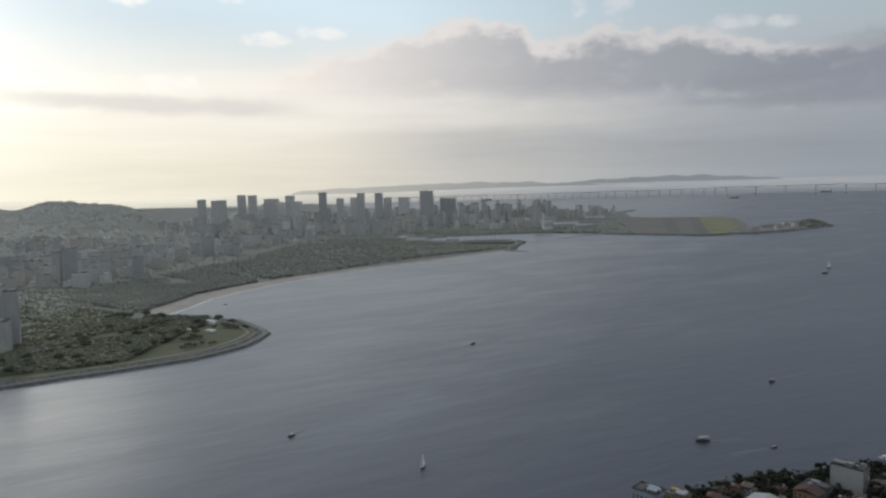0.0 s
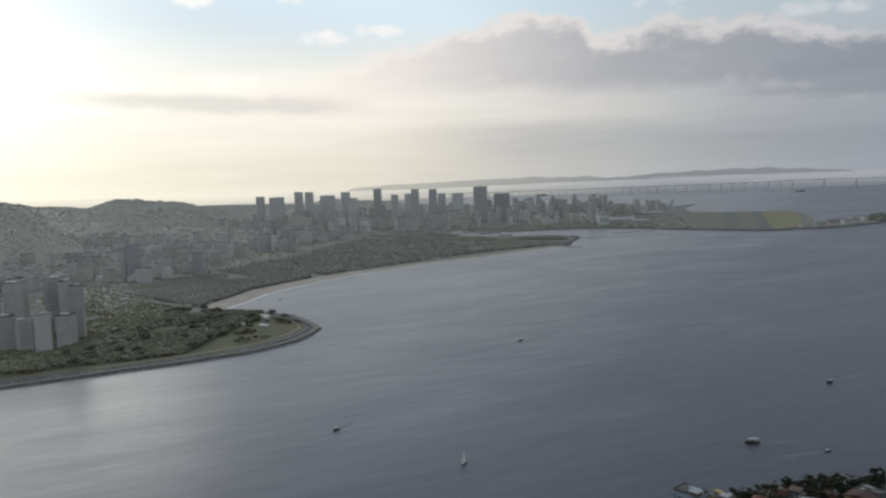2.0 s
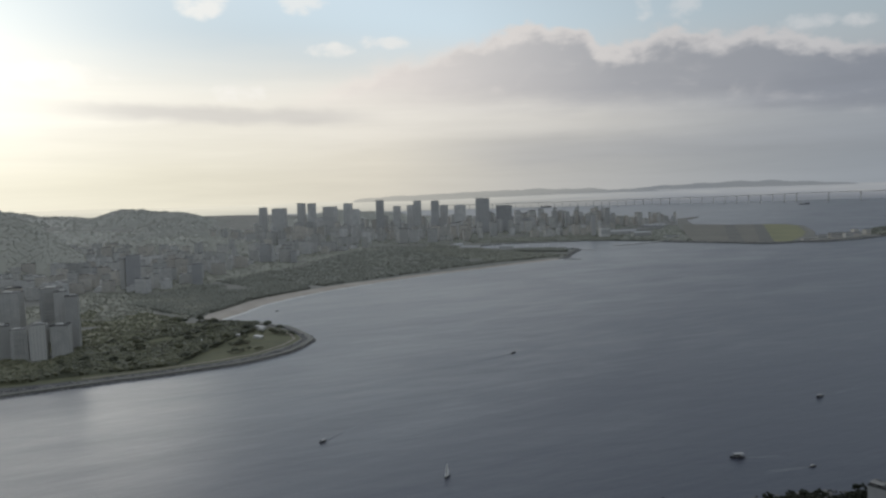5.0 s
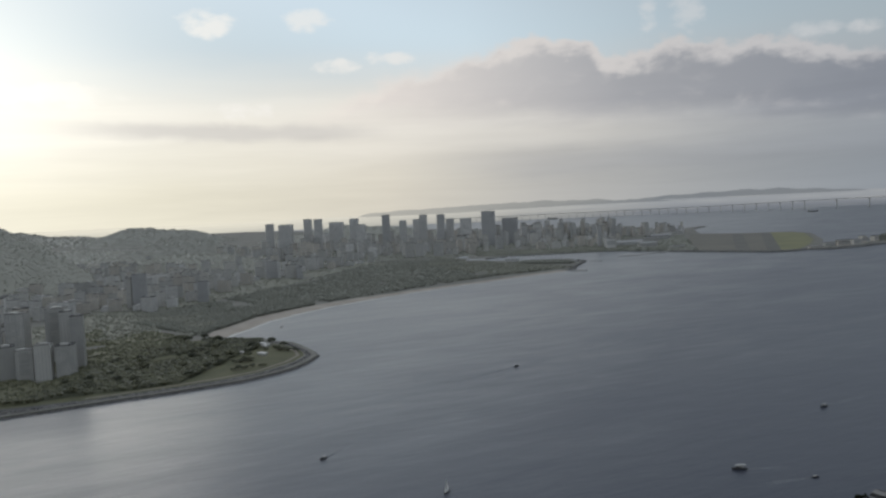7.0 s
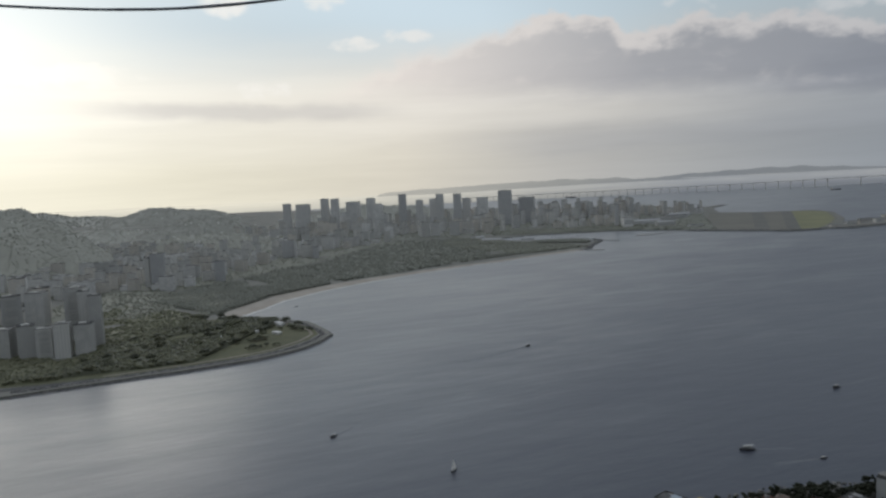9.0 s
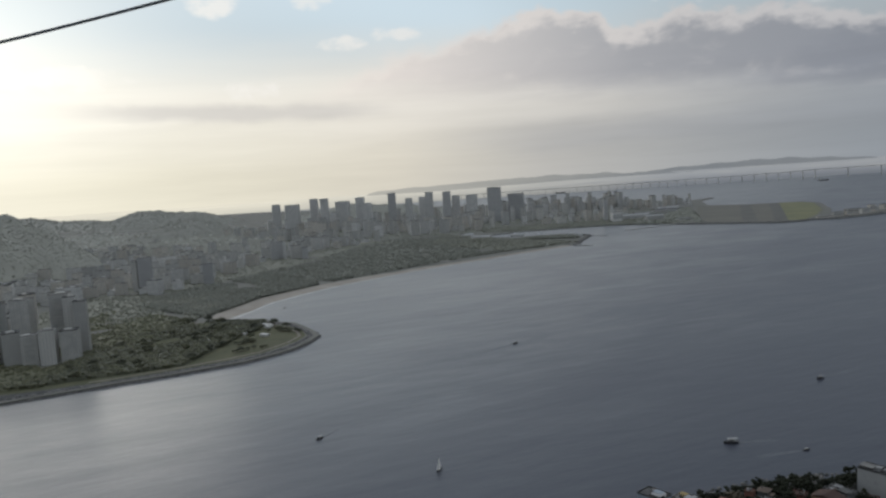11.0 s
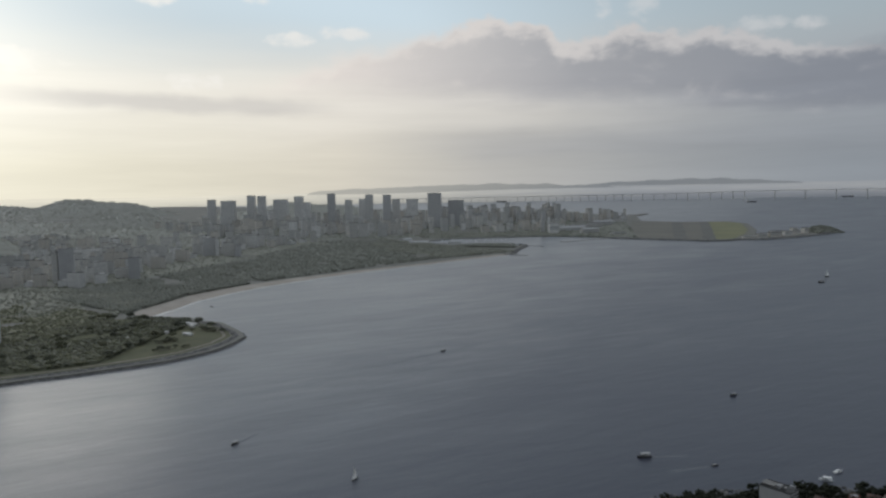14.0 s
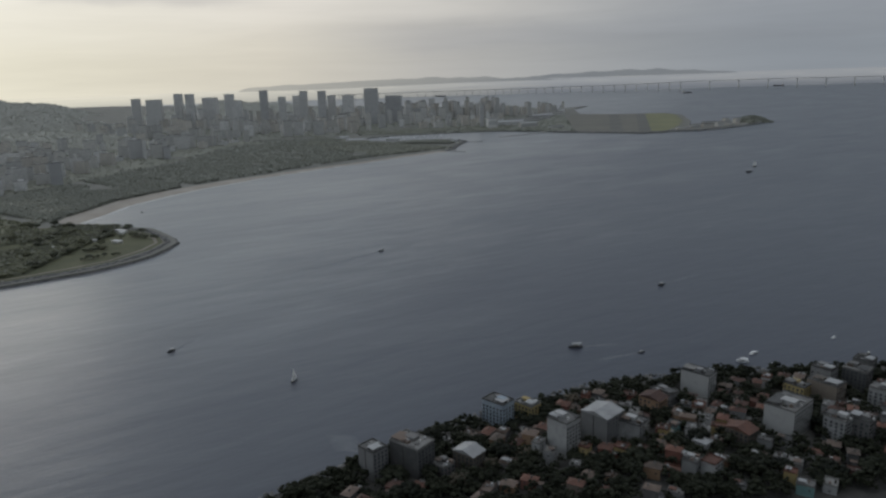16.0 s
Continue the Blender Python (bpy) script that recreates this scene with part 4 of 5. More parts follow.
def hill(x, y, rx, ry, h, seed, label, trees, houses, size=2.8, mat=HAZED_HILL_WOODS, cover=HAZED_HILL_WOODS):
    """A wooded mound with tree clumps and, lower down, small houses."""
    bm = bmesh.new()
    rings, seg = 44, 150
    rows = []
    for i in range(rings + 1):
        f = i / rings
        row = []
        for j in range(seg):
            a = 6.28319 * j / seg
            px, py = x + rx * f * math.cos(a), y + ry * f * math.sin(a)
            row.append(bm.verts.new((px, py, GROUND_Z - 1.5 + hill_height(px, py, x, y, rx, ry, h, seed))))
        rows.append(row)
    for r0, r1 in zip(rows, rows[1:]):
        for j in range(seg):
            bm.faces.new((r0[j], r1[j], r1[(j + 1) % seg], r0[(j + 1) % seg]))
    bmesh.ops.remove_doubles(bm, verts=bm.verts, dist=0.01)
    bmesh.ops.recalc_face_normals(bm, faces=bm.faces[:])
    for f in bm.faces:
        f.smooth = True
    structure("hill", bm, mat, label, "hill")
    rng = np.random.default_rng(int(seed * 10))
    cs, rs = [], []
    for _ in range(trees):
        a, q = rng.uniform(0, 6.28), math.sqrt(rng.uniform())
        px, py = x + rx * q * math.cos(a), y + ry * q * math.sin(a)
        cs.append((px, py, GROUND_Z - 1.0 + hill_height(px, py, x, y, rx, ry, h, seed)))
        rs.append(size * rng.uniform(0.6, 1.5))
    if cs:
        tagged(new("hill_trees", clump_mesh("hill_trees", cs, rs, cover, rng, 0.8, 0.3)), "hazy green trees covering the hillside", "trees", kind="stuff")
    if houses:
        bm = bmesh.new()
        for _ in range(houses):
            a, q = rng.uniform(0, 6.28), rng.uniform(0.35, 1.05)
            px, py = x + rx * q * math.cos(a), y + ry * q * math.sin(a)
            z = GROUND_Z - 1.5 + hill_height(px, py, x, y, rx, ry, h, seed)
            w, d, t = 2.2 * rng.uniform(0.5, 1.3), 2.2 * rng.uniform(0.5, 1.0), 2.2 * rng.uniform(0.8, 2.4)
            box(bm, px - w, py - d, z - 4, px + w, py + d, z + t)
        structure("hillside_houses", bm, FAR_WALLS, "small pale houses scattered on the hillside", "houses", "stuff")


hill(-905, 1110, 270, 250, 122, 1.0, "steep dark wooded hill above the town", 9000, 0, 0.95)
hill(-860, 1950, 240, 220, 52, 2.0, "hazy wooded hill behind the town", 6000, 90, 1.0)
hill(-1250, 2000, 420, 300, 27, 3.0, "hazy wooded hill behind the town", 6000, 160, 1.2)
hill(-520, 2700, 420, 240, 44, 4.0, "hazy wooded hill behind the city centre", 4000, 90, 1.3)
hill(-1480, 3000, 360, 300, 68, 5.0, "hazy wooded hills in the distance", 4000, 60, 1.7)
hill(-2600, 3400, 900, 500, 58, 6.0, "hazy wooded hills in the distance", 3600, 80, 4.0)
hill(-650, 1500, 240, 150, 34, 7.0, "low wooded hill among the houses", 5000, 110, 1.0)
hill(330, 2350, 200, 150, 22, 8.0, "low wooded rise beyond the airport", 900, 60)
hill(815, 1566, 48, 34, 13, 9.0, "small wooded island knoll at the end of the airfield", 420, 0, 1.6, HAZED_WOODS, HAZED_WOODS)
# rock domes behind and beside the way of the cable car, out of view, sized to shade the near quarter
hill(60, -50, 270, 165, 92, 21.0, "steep wooded rock dome below the cable car", 1500, 0, 3.0, ROCK, LEAF)
hill(335, 85, 165, 150, 205, 22.0, "bare granite dome above the cable car", 300, 0, 3.0, ROCK, LEAF)

# ---- woods of the shore park: too many to count ----
def woods(name, n, corners, rmin, rmax, label, seed, mat=HAZED_WOODS, base=GROUND_Z, lift=1.9):
    """A closed rolling canopy with many small crowns standing out of it, open where the woods thin out."""
    rng = np.random.default_rng(seed)
    a, b, c, d = [np.array(p, float) for p in corners]

    def spot(s, t):
        return (a * (1 - s) + b * s) * (1 - t) + (d * (1 - s) + c * s) * t

    p = spot(rng.uniform(size=(n, 1)), rng.uniform(size=(n, 1)))
    dense = np.array([noise.noise((q[0] * 0.02, q[1] * 0.02, seed)) for q in p])
    p, dense = p[dense > -0.36], dense[dense > -0.36]
    r = rng.uniform(rmin, rmax, len(p))
    z = base + lift + rng.uniform(-0.7, 0.6, len(p)) + 1.6 * dense
    v, f = clumps(np.column_stack((p, z)), r, rng, 0.6, 0.3)
    m = 64
    grid = []
    for i in range(m + 1):
        for j in range(m + 1):
            q = spot(np.array([i / m]), np.array([j / m]))
            k = noise.noise((q[0] * 0.02, q[1] * 0.02, seed))
            h = lift + 0.1 + 1.6 * k + 0.7 * noise.noise((q[0] * 0.25, q[1] * 0.25, 3.0))
            rim = i in (0, m) or j in (0, m) or k < -0.36
            grid.append((q[0], q[1], base - 0.3 if rim else base + h))
    cells = [(i * (m + 1) + j, (i + 1) * (m + 1) + j, (i + 1) * (m + 1) + j + 1, i * (m + 1) + j + 1) for i in range(m) for j in range(m)]
    me = bpy.data.meshes.new(name)
    me.from_pydata(v.tolist() + grid, [], f.tolist() + [tuple(k + len(v) for k in cell) for cell in cells])
    me.polygons.foreach_set("use_smooth", [True] * len(me.polygons))
    me.materials.append(mat)
    tagged(new(name, me), label, "trees", kind="stuff")


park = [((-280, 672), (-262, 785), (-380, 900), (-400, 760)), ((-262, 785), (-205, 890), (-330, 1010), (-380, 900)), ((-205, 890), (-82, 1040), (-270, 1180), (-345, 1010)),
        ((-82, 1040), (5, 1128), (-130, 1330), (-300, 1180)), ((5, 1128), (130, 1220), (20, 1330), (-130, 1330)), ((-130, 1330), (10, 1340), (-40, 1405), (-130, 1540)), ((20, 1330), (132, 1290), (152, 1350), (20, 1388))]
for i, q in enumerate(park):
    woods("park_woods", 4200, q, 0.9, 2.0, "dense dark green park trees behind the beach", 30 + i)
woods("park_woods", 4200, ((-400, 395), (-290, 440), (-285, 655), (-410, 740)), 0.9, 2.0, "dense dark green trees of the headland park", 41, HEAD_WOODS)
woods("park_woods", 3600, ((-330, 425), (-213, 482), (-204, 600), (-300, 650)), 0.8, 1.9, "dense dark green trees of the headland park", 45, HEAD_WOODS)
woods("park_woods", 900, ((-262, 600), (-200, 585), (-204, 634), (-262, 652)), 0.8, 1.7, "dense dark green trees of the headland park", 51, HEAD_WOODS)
woods("street_trees", 6000, ((-650, 780), (-400, 860), (-200, 1500), (-900, 1600)), 0.9, 2.0, "street trees between the blocks of flats", 42, HAZED_WOODS, GROUND_Z, 1.2)
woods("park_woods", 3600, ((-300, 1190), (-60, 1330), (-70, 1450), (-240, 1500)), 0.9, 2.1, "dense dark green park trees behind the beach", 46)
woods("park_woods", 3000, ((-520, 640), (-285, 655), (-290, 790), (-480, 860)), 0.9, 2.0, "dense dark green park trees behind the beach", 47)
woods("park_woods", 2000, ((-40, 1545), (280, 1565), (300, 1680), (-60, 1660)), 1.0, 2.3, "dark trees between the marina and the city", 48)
woods("street_trees", 3000, ((-640, 1500), (-60, 1560), (140, 1960), (-640, 1960)), 1.0, 2.3, "street trees between the city blocks", 49, HAZED_WOODS, GROUND_Z, 1.0)
woods("street_trees", 1800, ((215, 1570), (400, 1475), (500, 2000), (200, 1990)), 1.0, 2.4, "dark trees round the airport buildings", 43, HAZED_WOODS, GROUND_Z, 1.5)
woods("street_trees", 2400, ((60, 1560), (250, 1560), (420, 2250), (120, 2300)), 1.0, 2.3, "street trees between the city blocks", 50, HAZED_WOODS, GROUND_Z, 1.0)
woods("island_trees", 1100, ((782, 1512), (850, 1582), (838, 1604), (778, 1572)), 1.2, 3.0, "dark trees on the small island", 44, HAZED_WOODS, GROUND_Z, 2.6)


# park trees on the headland
rng = random.Random(77)
count = 0
while count < 110:
    x, y = rng.uniform(-300, -165), rng.uniform(455, 650)
    south = 436 + (x + 270) * 0.78
    north = 655 - max(0, (x + 262)) * 0.45
    if not (south + 16 < y < north - 4) or (x > -205 and rng.random() < 0.8) or (-262 < x < -215 and 470 < y < 560 and rng.random() < 0.5):
        continue
    tree(rng.randrange(3), x, y, GROUND_Z, rng.uniform(0.7, 1.35), rng.uniform(0, 360), "park trees", True)
    count += 1

# groves on the lawn of the tip: x, y, half length, half width, turn, count
for gx, gy, ga, gb, turn, n in ((-174, 590, 9, 3.2, -35, 16), (-192, 549, 9, 4, 30, 18), (-171, 529, 3, 2, 0, 4), (-184, 521, 9, 2, 40, 9), (-160, 580, 2, 2, 0, 2), (-205, 600, 8, 8, 0, 16)):
    for _ in range(n):
        a, q = rng.uniform(0, 6.28), math.sqrt(rng.random())
        px, py = ga * q * math.cos(a), gb * q * math.sin(a)
        c, si = math.cos(radians(turn)), math.sin(radians(turn))
        tree(rng.randrange(3), gx + px * c - py * si, gy + px * si + py * c, GROUND_Z, rng.uniform(0.5, 0.95), rng.uniform(0, 360), "park trees", True)

# small white park pavilion and kiosks
def pavilion(x, y, w, d, h, rz, label):
    ob = thing("pavilion", x, y, GROUND_Z, rz, label, "pavilion", "park pavilions")
    bm = bmesh.new()
    box(bm, -w / 2, -d / 2, -0.2, w / 2, d / 2, h)
    part("wall", bm, WALL_GREY, ob)
    bm = bmesh.new()
    box(bm, -w / 2 - 0.5, -d / 2 - 0.5, h, w / 2 + 0.5, d / 2 + 0.5, h + 0.3)
    part("roof", bm, WALL_WHITE, ob, "white sheet-metal roof")


pavilion(-185, 572, 8, 3, 1.8, -30, "low pavilion with a bright white roof on the headland lawn")
pavilion(-197, 614, 12, 3, 1.8, -28, "long low pavilion on the headland lawn")
pavilion(-194, 606, 5, 3, 1.6, -28, "small park kiosk on the headland lawn")
pavilion(-206, 580, 4, 2.5, 1.6, 10, "small park kiosk between trees")
pavilion(-225, 560, 7, 4, 1.8, 5, "small park kiosk between trees")


# ---- marina, airport and island buildings ----
def hall(name, label, x, y, w, d, h, rz, wall, roof, group):
    ob = thing(name, x, y, GROUND_Z, rz, label, "building", group)
    bm = bmesh.new()
    box(bm, -w / 2, -d / 2, -0.3, w / 2, d / 2, h)
    wl = part("wall", bm, wall, ob)
    bm = bmesh.new()
    v = [bm.verts.new(c) for c in ((-w / 2 - 0.4, -d / 2 - 0.4, h), (w / 2 + 0.4, -d / 2 - 0.4, h), (w / 2 + 0.4, d / 2 + 0.4, h), (-w / 2 - 0.4, d / 2 + 0.4, h), (-w / 2 - 0.4, 0, h + d * 0.14), (w / 2 + 0.4, 0, h + d * 0.14))]
    for f in ((0, 1, 5, 4), (2, 3, 4, 5), (0, 4, 3), (1, 2, 5), (3, 2, 1, 0)):
        bm.faces.new([v[i] for i in f])
    part("roof", bm, roof, ob)
    bm = bmesh.new()
    for i in range(int(w / 4)):
        cx = -w / 2 + 2 + i * 4
        box(bm, cx - 1.3, -d / 2 - 0.06, h * 0.35, cx + 1.3, -d / 2 + 0.02, h * 0.8)
    part("glazing", bm, FAR_GLASS, wl, kind="stuff")


for x, y, w, d, h, rz in ((-38, 1392, 40, 12, 5, -14), (30, 1376, 26, 10, 6, -8), (140, 1322, 16, 9, 5, 60), (128, 1352, 14, 8, 4, 10), (-70, 1462, 30, 12, 5, 60)):
    hall("marina_hall", "low white marina hall with a pale roof", x, y, w, d, h, rz, WALL_WHITE, ROOF_TIN, "marina halls")
for i, (x, y, w, d, h, rz) in enumerate(((300, 1700, 70, 20, 9, 15), (350, 1780, 80, 18, 8, 15), (400, 1860, 60, 18, 8, 15), (330, 1620, 40, 14, 10, 15), (250, 1620, 20, 14, 22, 5), (262, 1650, 10, 10, 27, 0), (430, 1960, 60, 20, 6, 15), (480, 2060, 70, 14, 6, 20), (380, 1560, 30, 12, 5, 15))):
    hall("terminal_building", "pale grey airport building with a shallow roof", x, y, w, d, h, rz, WALL_GREY if i % 2 else WALL_WHITE, ROOF_FLAT if i % 3 else ROOF_TIN, "airport buildings")
for i, (x, y, w, d, h, rz) in enumerate(((610, 1432, 30, 9, 3, 8), (640, 1450, 20, 10, 6, 10), (668, 1455, 26, 10, 7, 10), (700, 1472, 18, 10, 9, 15), (722, 1492, 12, 9, 14, 18), (690, 1500, 30, 12, 7, 15), (660, 1482, 20, 10, 5, 10), (735, 1512, 16, 10, 8, 24), (768, 1540, 13, 10, 10, 28))):
    hall("island_building", "naval-looking pale stone building on the island", x, y, w, d, h, rz, WALL_GREY if i % 2 else WALL_BEIGE, ROOF_FLAT, "island buildings")


def pier(name, a, b, width, z, label):
    """A jetty: deck on round piles."""
    a, b = Vector((*a, 0)), Vector((*b, 0))
    d = b - a
    ob = thing(name, a.x, a.y, 0, math.degrees(math.atan2(d.y, d.x)), label, "jetty")
    bm = bmesh.new()
    box(bm, 0, -width / 2, z - 0.5, d.length, width / 2, z)
    part("deck", bm, CONCRETE, ob)
    n = max(2, int(d.length / 9))
    bm = bmesh.new()
    tube(bm, (0, 0, -2), (0, 0, z - 0.4), 0.5, 0.5, 8)
    me = mesh_of("pile", bm, CONCRETE)
    for i in range(n + 1):
        piece("pile", me, ob, pose(d.length * (i + 0.2) / (n + 0.4), 0, 0))


pier("jetty", (112, 1190), (146, 1168), 5, 1.4, "low dark stone jetty at the end of the beach")
pier("jetty", (160, 1346), (192, 1328), 4, 1.2, "low dark marina jetty")
pier("jetty", (236, 1412), (340, 1482), 6, 1.6, "long dark sea wall jetty by the airport")
pier("jetty", (560, 2420), (700, 2478), 6, 1.6, "long jetty beyond the airport")


# ---- the long bay bridge ----
def make_bridge():
    """Deck on paired piers that climbs to a high middle span; broken into straight lengths."""
    line = [(-320, 4190), (80, 4190), (308, 4178), (693, 4150), (1109, 3990), (1411, 3908), (1606, 3869), (1830, 3838), (2105, 3800), (2400, 3775), (3300, 3700)]
    zs = [27, 27.5, 29.5, 31, 37, 42.5, 47.5, 49.5, 50.5, 48, 40]
    ob = tagged(new("bridge"), "long pale concrete road bridge on many piers across the bay", "bridge")
    bm = bmesh.new()
    rows = []
    for k in range(len(line) - 1):
        for s in range(10 + (k == len(line) - 2)):
            f = s / 10
            x, y = line[k][0] + (line[k + 1][0] - line[k][0]) * f, line[k][1] + (line[k + 1][1] - line[k][1]) * f
            z = zs[k] + (zs[k + 1] - zs[k]) * (f * f * (3 - 2 * f))
            rows.append([bm.verts.new((x, y - 6, z)), bm.verts.new((x, y + 6, z)), bm.verts.new((x, y + 3, z - 2.2)), bm.verts.new((x, y - 3, z - 2.2))])
    for a, b in zip(rows, rows[1:]):
        for j in range(4):
            bm.faces.new((a[j], b[j], b[(j + 1) % 4], a[(j + 1) % 4]))
    heights = [(r[0].co.x, r[0].co.y + 6, r[0].co.z) for r in rows]
    part("deck", bm, BRIDGE_CONCRETE, ob, "pale concrete box-girder deck")
    bm = bmesh.new()
    box(bm, -1.1, -3.5, 0, 1.1, 3.5, 1)
    shaft = mesh_of("pier", bm, BRIDGE_CONCRETE)
    x = -310.0
    while x < 3200:
        span = 44 if x < 1000 else 56 if x < 1560 else 150
        z = float(np.interp(x, [h[0] for h in heights], [h[2] for h in heights]))
        y = float(np.interp(x, [h[0] for h in heights], [h[1] for h in heights]))
        q = piece("pier", shaft, ob, pose(x, y, -1.5))
        q.scale = (1.0 if x < 1500 else 1.3, 1, z - 1.0)
        x += span


make_bridge()


# ---- vessels ----
def hull(bm, length, beam, z0, z1, n=8, stern=0.7):
    """A pointed boat hull with sheer."""
    rows = []
    for i in range(n + 1):
        f = i / n
        half = beam / 2 * (stern + (1 - stern) * min(1, f * 3)) * (1 - max(0, (f - 0.5) / 0.5) ** 2.2 * 0.97)
        top = z1 + (z1 - z0) * 0.35 * f ** 2
        x = -length / 2 + length * f
        rows.append([bm.verts.new((x, -half, top)), bm.verts.new((x * 0.97, -half * 0.62, z0)), bm.verts.new((x * 0.97, half * 0.62, z0)), bm.verts.new((x, half, top))])
    for a, b in zip(rows, rows[1:]):
        for j in range(4):
            bm.faces.new((a[j], a[(j + 1) % 4], b[(j + 1) % 4], b[j]))
    bm.faces.new(rows[0][::-1])
    bm.faces.new(rows[-1])


def wake(ob, length, spread, start):
    """Two low foamy arms behind a running boat."""
    for side in (-1, 1):
        bm = bmesh.new()
        prev = None
        for i in range(25):
            f = i / 24
            x = start - length * f
            y = side * (0.4 + spread * f)
            wd = (0.25 + 0.5 * f) * (1 - f * 0.8) * (0.7 + 0.6 * abs(noise.noise((x * 0.2, y, 3))))
            row = [bm.verts.new((x, y - wd, 0.0)), bm.verts.new((x, y, 0.10 * (1 - f) + 0.035)), bm.verts.new((x, y + wd, 0.0))]
            if prev:
                for j in range(2):
                    bm.faces.new((prev[j], prev[j + 1], row[j + 1], row[j]))
            prev = row
        part("wake", bm, FOAM, ob, "faint pale foamy wake")


def motor_boat(x, y, rz, length, label, dark=False, canopy=True, run=0.0, spread=3.0):
    ob = thing("motor_boat", x, y, 0, rz, label, "boat", "boats on the bay")
    b = length * 0.34
    bm = bmesh.new()
    hull(bm, length, b, -0.3, length * 0.12)
    part("hull", bm, HULL_DARK if dark else HULL_WHITE, ob)
    bm = bmesh.new()
    box(bm, -length * 0.22, -b * 0.33, length * 0.10, length * 0.18, b * 0.33, length * 0.24)
    cabin = part("cabin", bm, WALL_GREY if dark else HULL_WHITE, ob)
    bm = bmesh.new()
    box(bm, -length * 0.15, -b * 0.345, length * 0.16, length * 0.185, b * 0.345, length * 0.215)
    part("cabin_window", bm, GLASS, cabin)
    if canopy:
        bm = bmesh.new()
        box(bm, -length * 0.44, -b * 0.42, length * 0.29, length * 0.24, b * 0.42, length * 0.31)
        part("canopy", bm, SAIL if not dark else NEAR_WHITE, ob)
        for sx in (-0.42, 0.22):
            for sy in (-0.4, 0.4):
                bm = bmesh.new()
                tube(bm, (length * sx, b * sy, length * 0.1), (length * sx, b * sy, length * 0.29), 0.05, 0.05, 6)
                part("post", bm, STEEL, ob)
    if run:
        wake(ob, run, spread, -length * 0.5)


def sail_boat(x, y, rz, length, label):
    ob = thing("sailing_boat", x, y, 0, rz, label, "boat", "boats on the bay")
    bm = bmesh.new()
    hull(bm, length, length * 0.28, -0.3, length * 0.10, stern=0.5)
    part("hull", bm, HULL_DARK, ob)
    bm = bmesh.new()
    box(bm, -length * 0.2, -length * 0.07, length * 0.09, length * 0.14, length * 0.07, length * 0.16)
    part("cabin", bm, HULL_WHITE, ob)
    h = length * 1.35
    bm = bmesh.new()
    tube(bm, (length * 0.08, 0, length * 0.05), (length * 0.08, 0, h), 0.07, 0.04, 8)
    part("mast", bm, STEEL, ob)
    bm = bmesh.new()
    tube(bm, (length * 0.08, 0, length * 0.2), (-length * 0.42, 0.25, length * 0.2), 0.05, 0.04, 6)
    part("boom", bm, STEEL, ob)
    for nm, luff, foot in (("mainsail", 0.06, -0.40), ("jib", 0.46, 0.10)):
        bm = bmesh.new()
        rows = []
        for i in range(9):
            f = i / 8
            row = []
            for j in range(5):
                g = j / 4
                if nm == "mainsail":
                    xx = length * (luff + (foot - luff) * g * (1 - f))
                    zz = length * 0.22 + (h * 0.98 - length * 0.22) * f
                else:
                    a = length * (luff + (0.085 - luff) * f)
                    xx = a + (length * foot - a) * g * (1 - f) * 0.95
                    zz = length * 0.14 + (h * 0.86 - length * 0.14) * f
                row.append(bm.verts.new((xx, 0.30 * math.sin(math.pi * g) * (1 - f) + 0.03, zz)))
            rows.append(row)
        for r0, r1 in zip(rows, rows[1:]):
            for j in range(4):
                bm.faces.new((r0[j], r0[j + 1], r1[j + 1], r1[j]))
        bmesh.ops.solidify(bm, geom=bm.faces[:], thickness=0.02)
        part(nm, bm, SAIL, ob)


sail_boat(-13, 291.5, 246, 4.6, "white-sailed small yacht with a dark hull")
sail_boat(474, 872, 200, 7.0, "white-sailed yacht far out on the bay")
motor_boat(-75, 333, 242, 4.4, "small motor launch with a canopy and a wake", True, run=30, spread=0.8)
motor_boat(20, 514, 45, 4.6, "small dark motor launch with a long wake", True, run=95, spread=1.6)
motor_boat(110, 312, 186, 6.4, "covered dark passenger launch with a faint wake", True, run=17, spread=0.5)
motor_boat(137, 302, 15, 3.4, "small dark motor boat with a grey cabin", True, canopy=False, run=20, spread=0.5)
motor_boat(182, 400, 213, 5.0, "dark motor launch with a long wake", True, run=36, spread=0.9)
motor_boat(444, 826, 190, 8.0, "dark fishing boat far out on the bay", True)
motor_boat(-214, 716, 10, 3.0, "tiny boat close to the beach", True, canopy=False)
motor_boat(175, 286, 160, 5.0, "white cabin boat moored off the shore", False)
motor_boat(184, 294, 20, 4.4, "white open boat moored off the shore", False, canopy=False)
motor_boat(228, 307, 30, 3.4, "small white boat moored off the shore", False, canopy=False)
motor_boat(186, 281, 10, 3.6, "small white boat moored off the shore", False, canopy=False)
motor_boat(231, 287, 40, 3.6, "small dark boat moored off the shore", True, canopy=False)


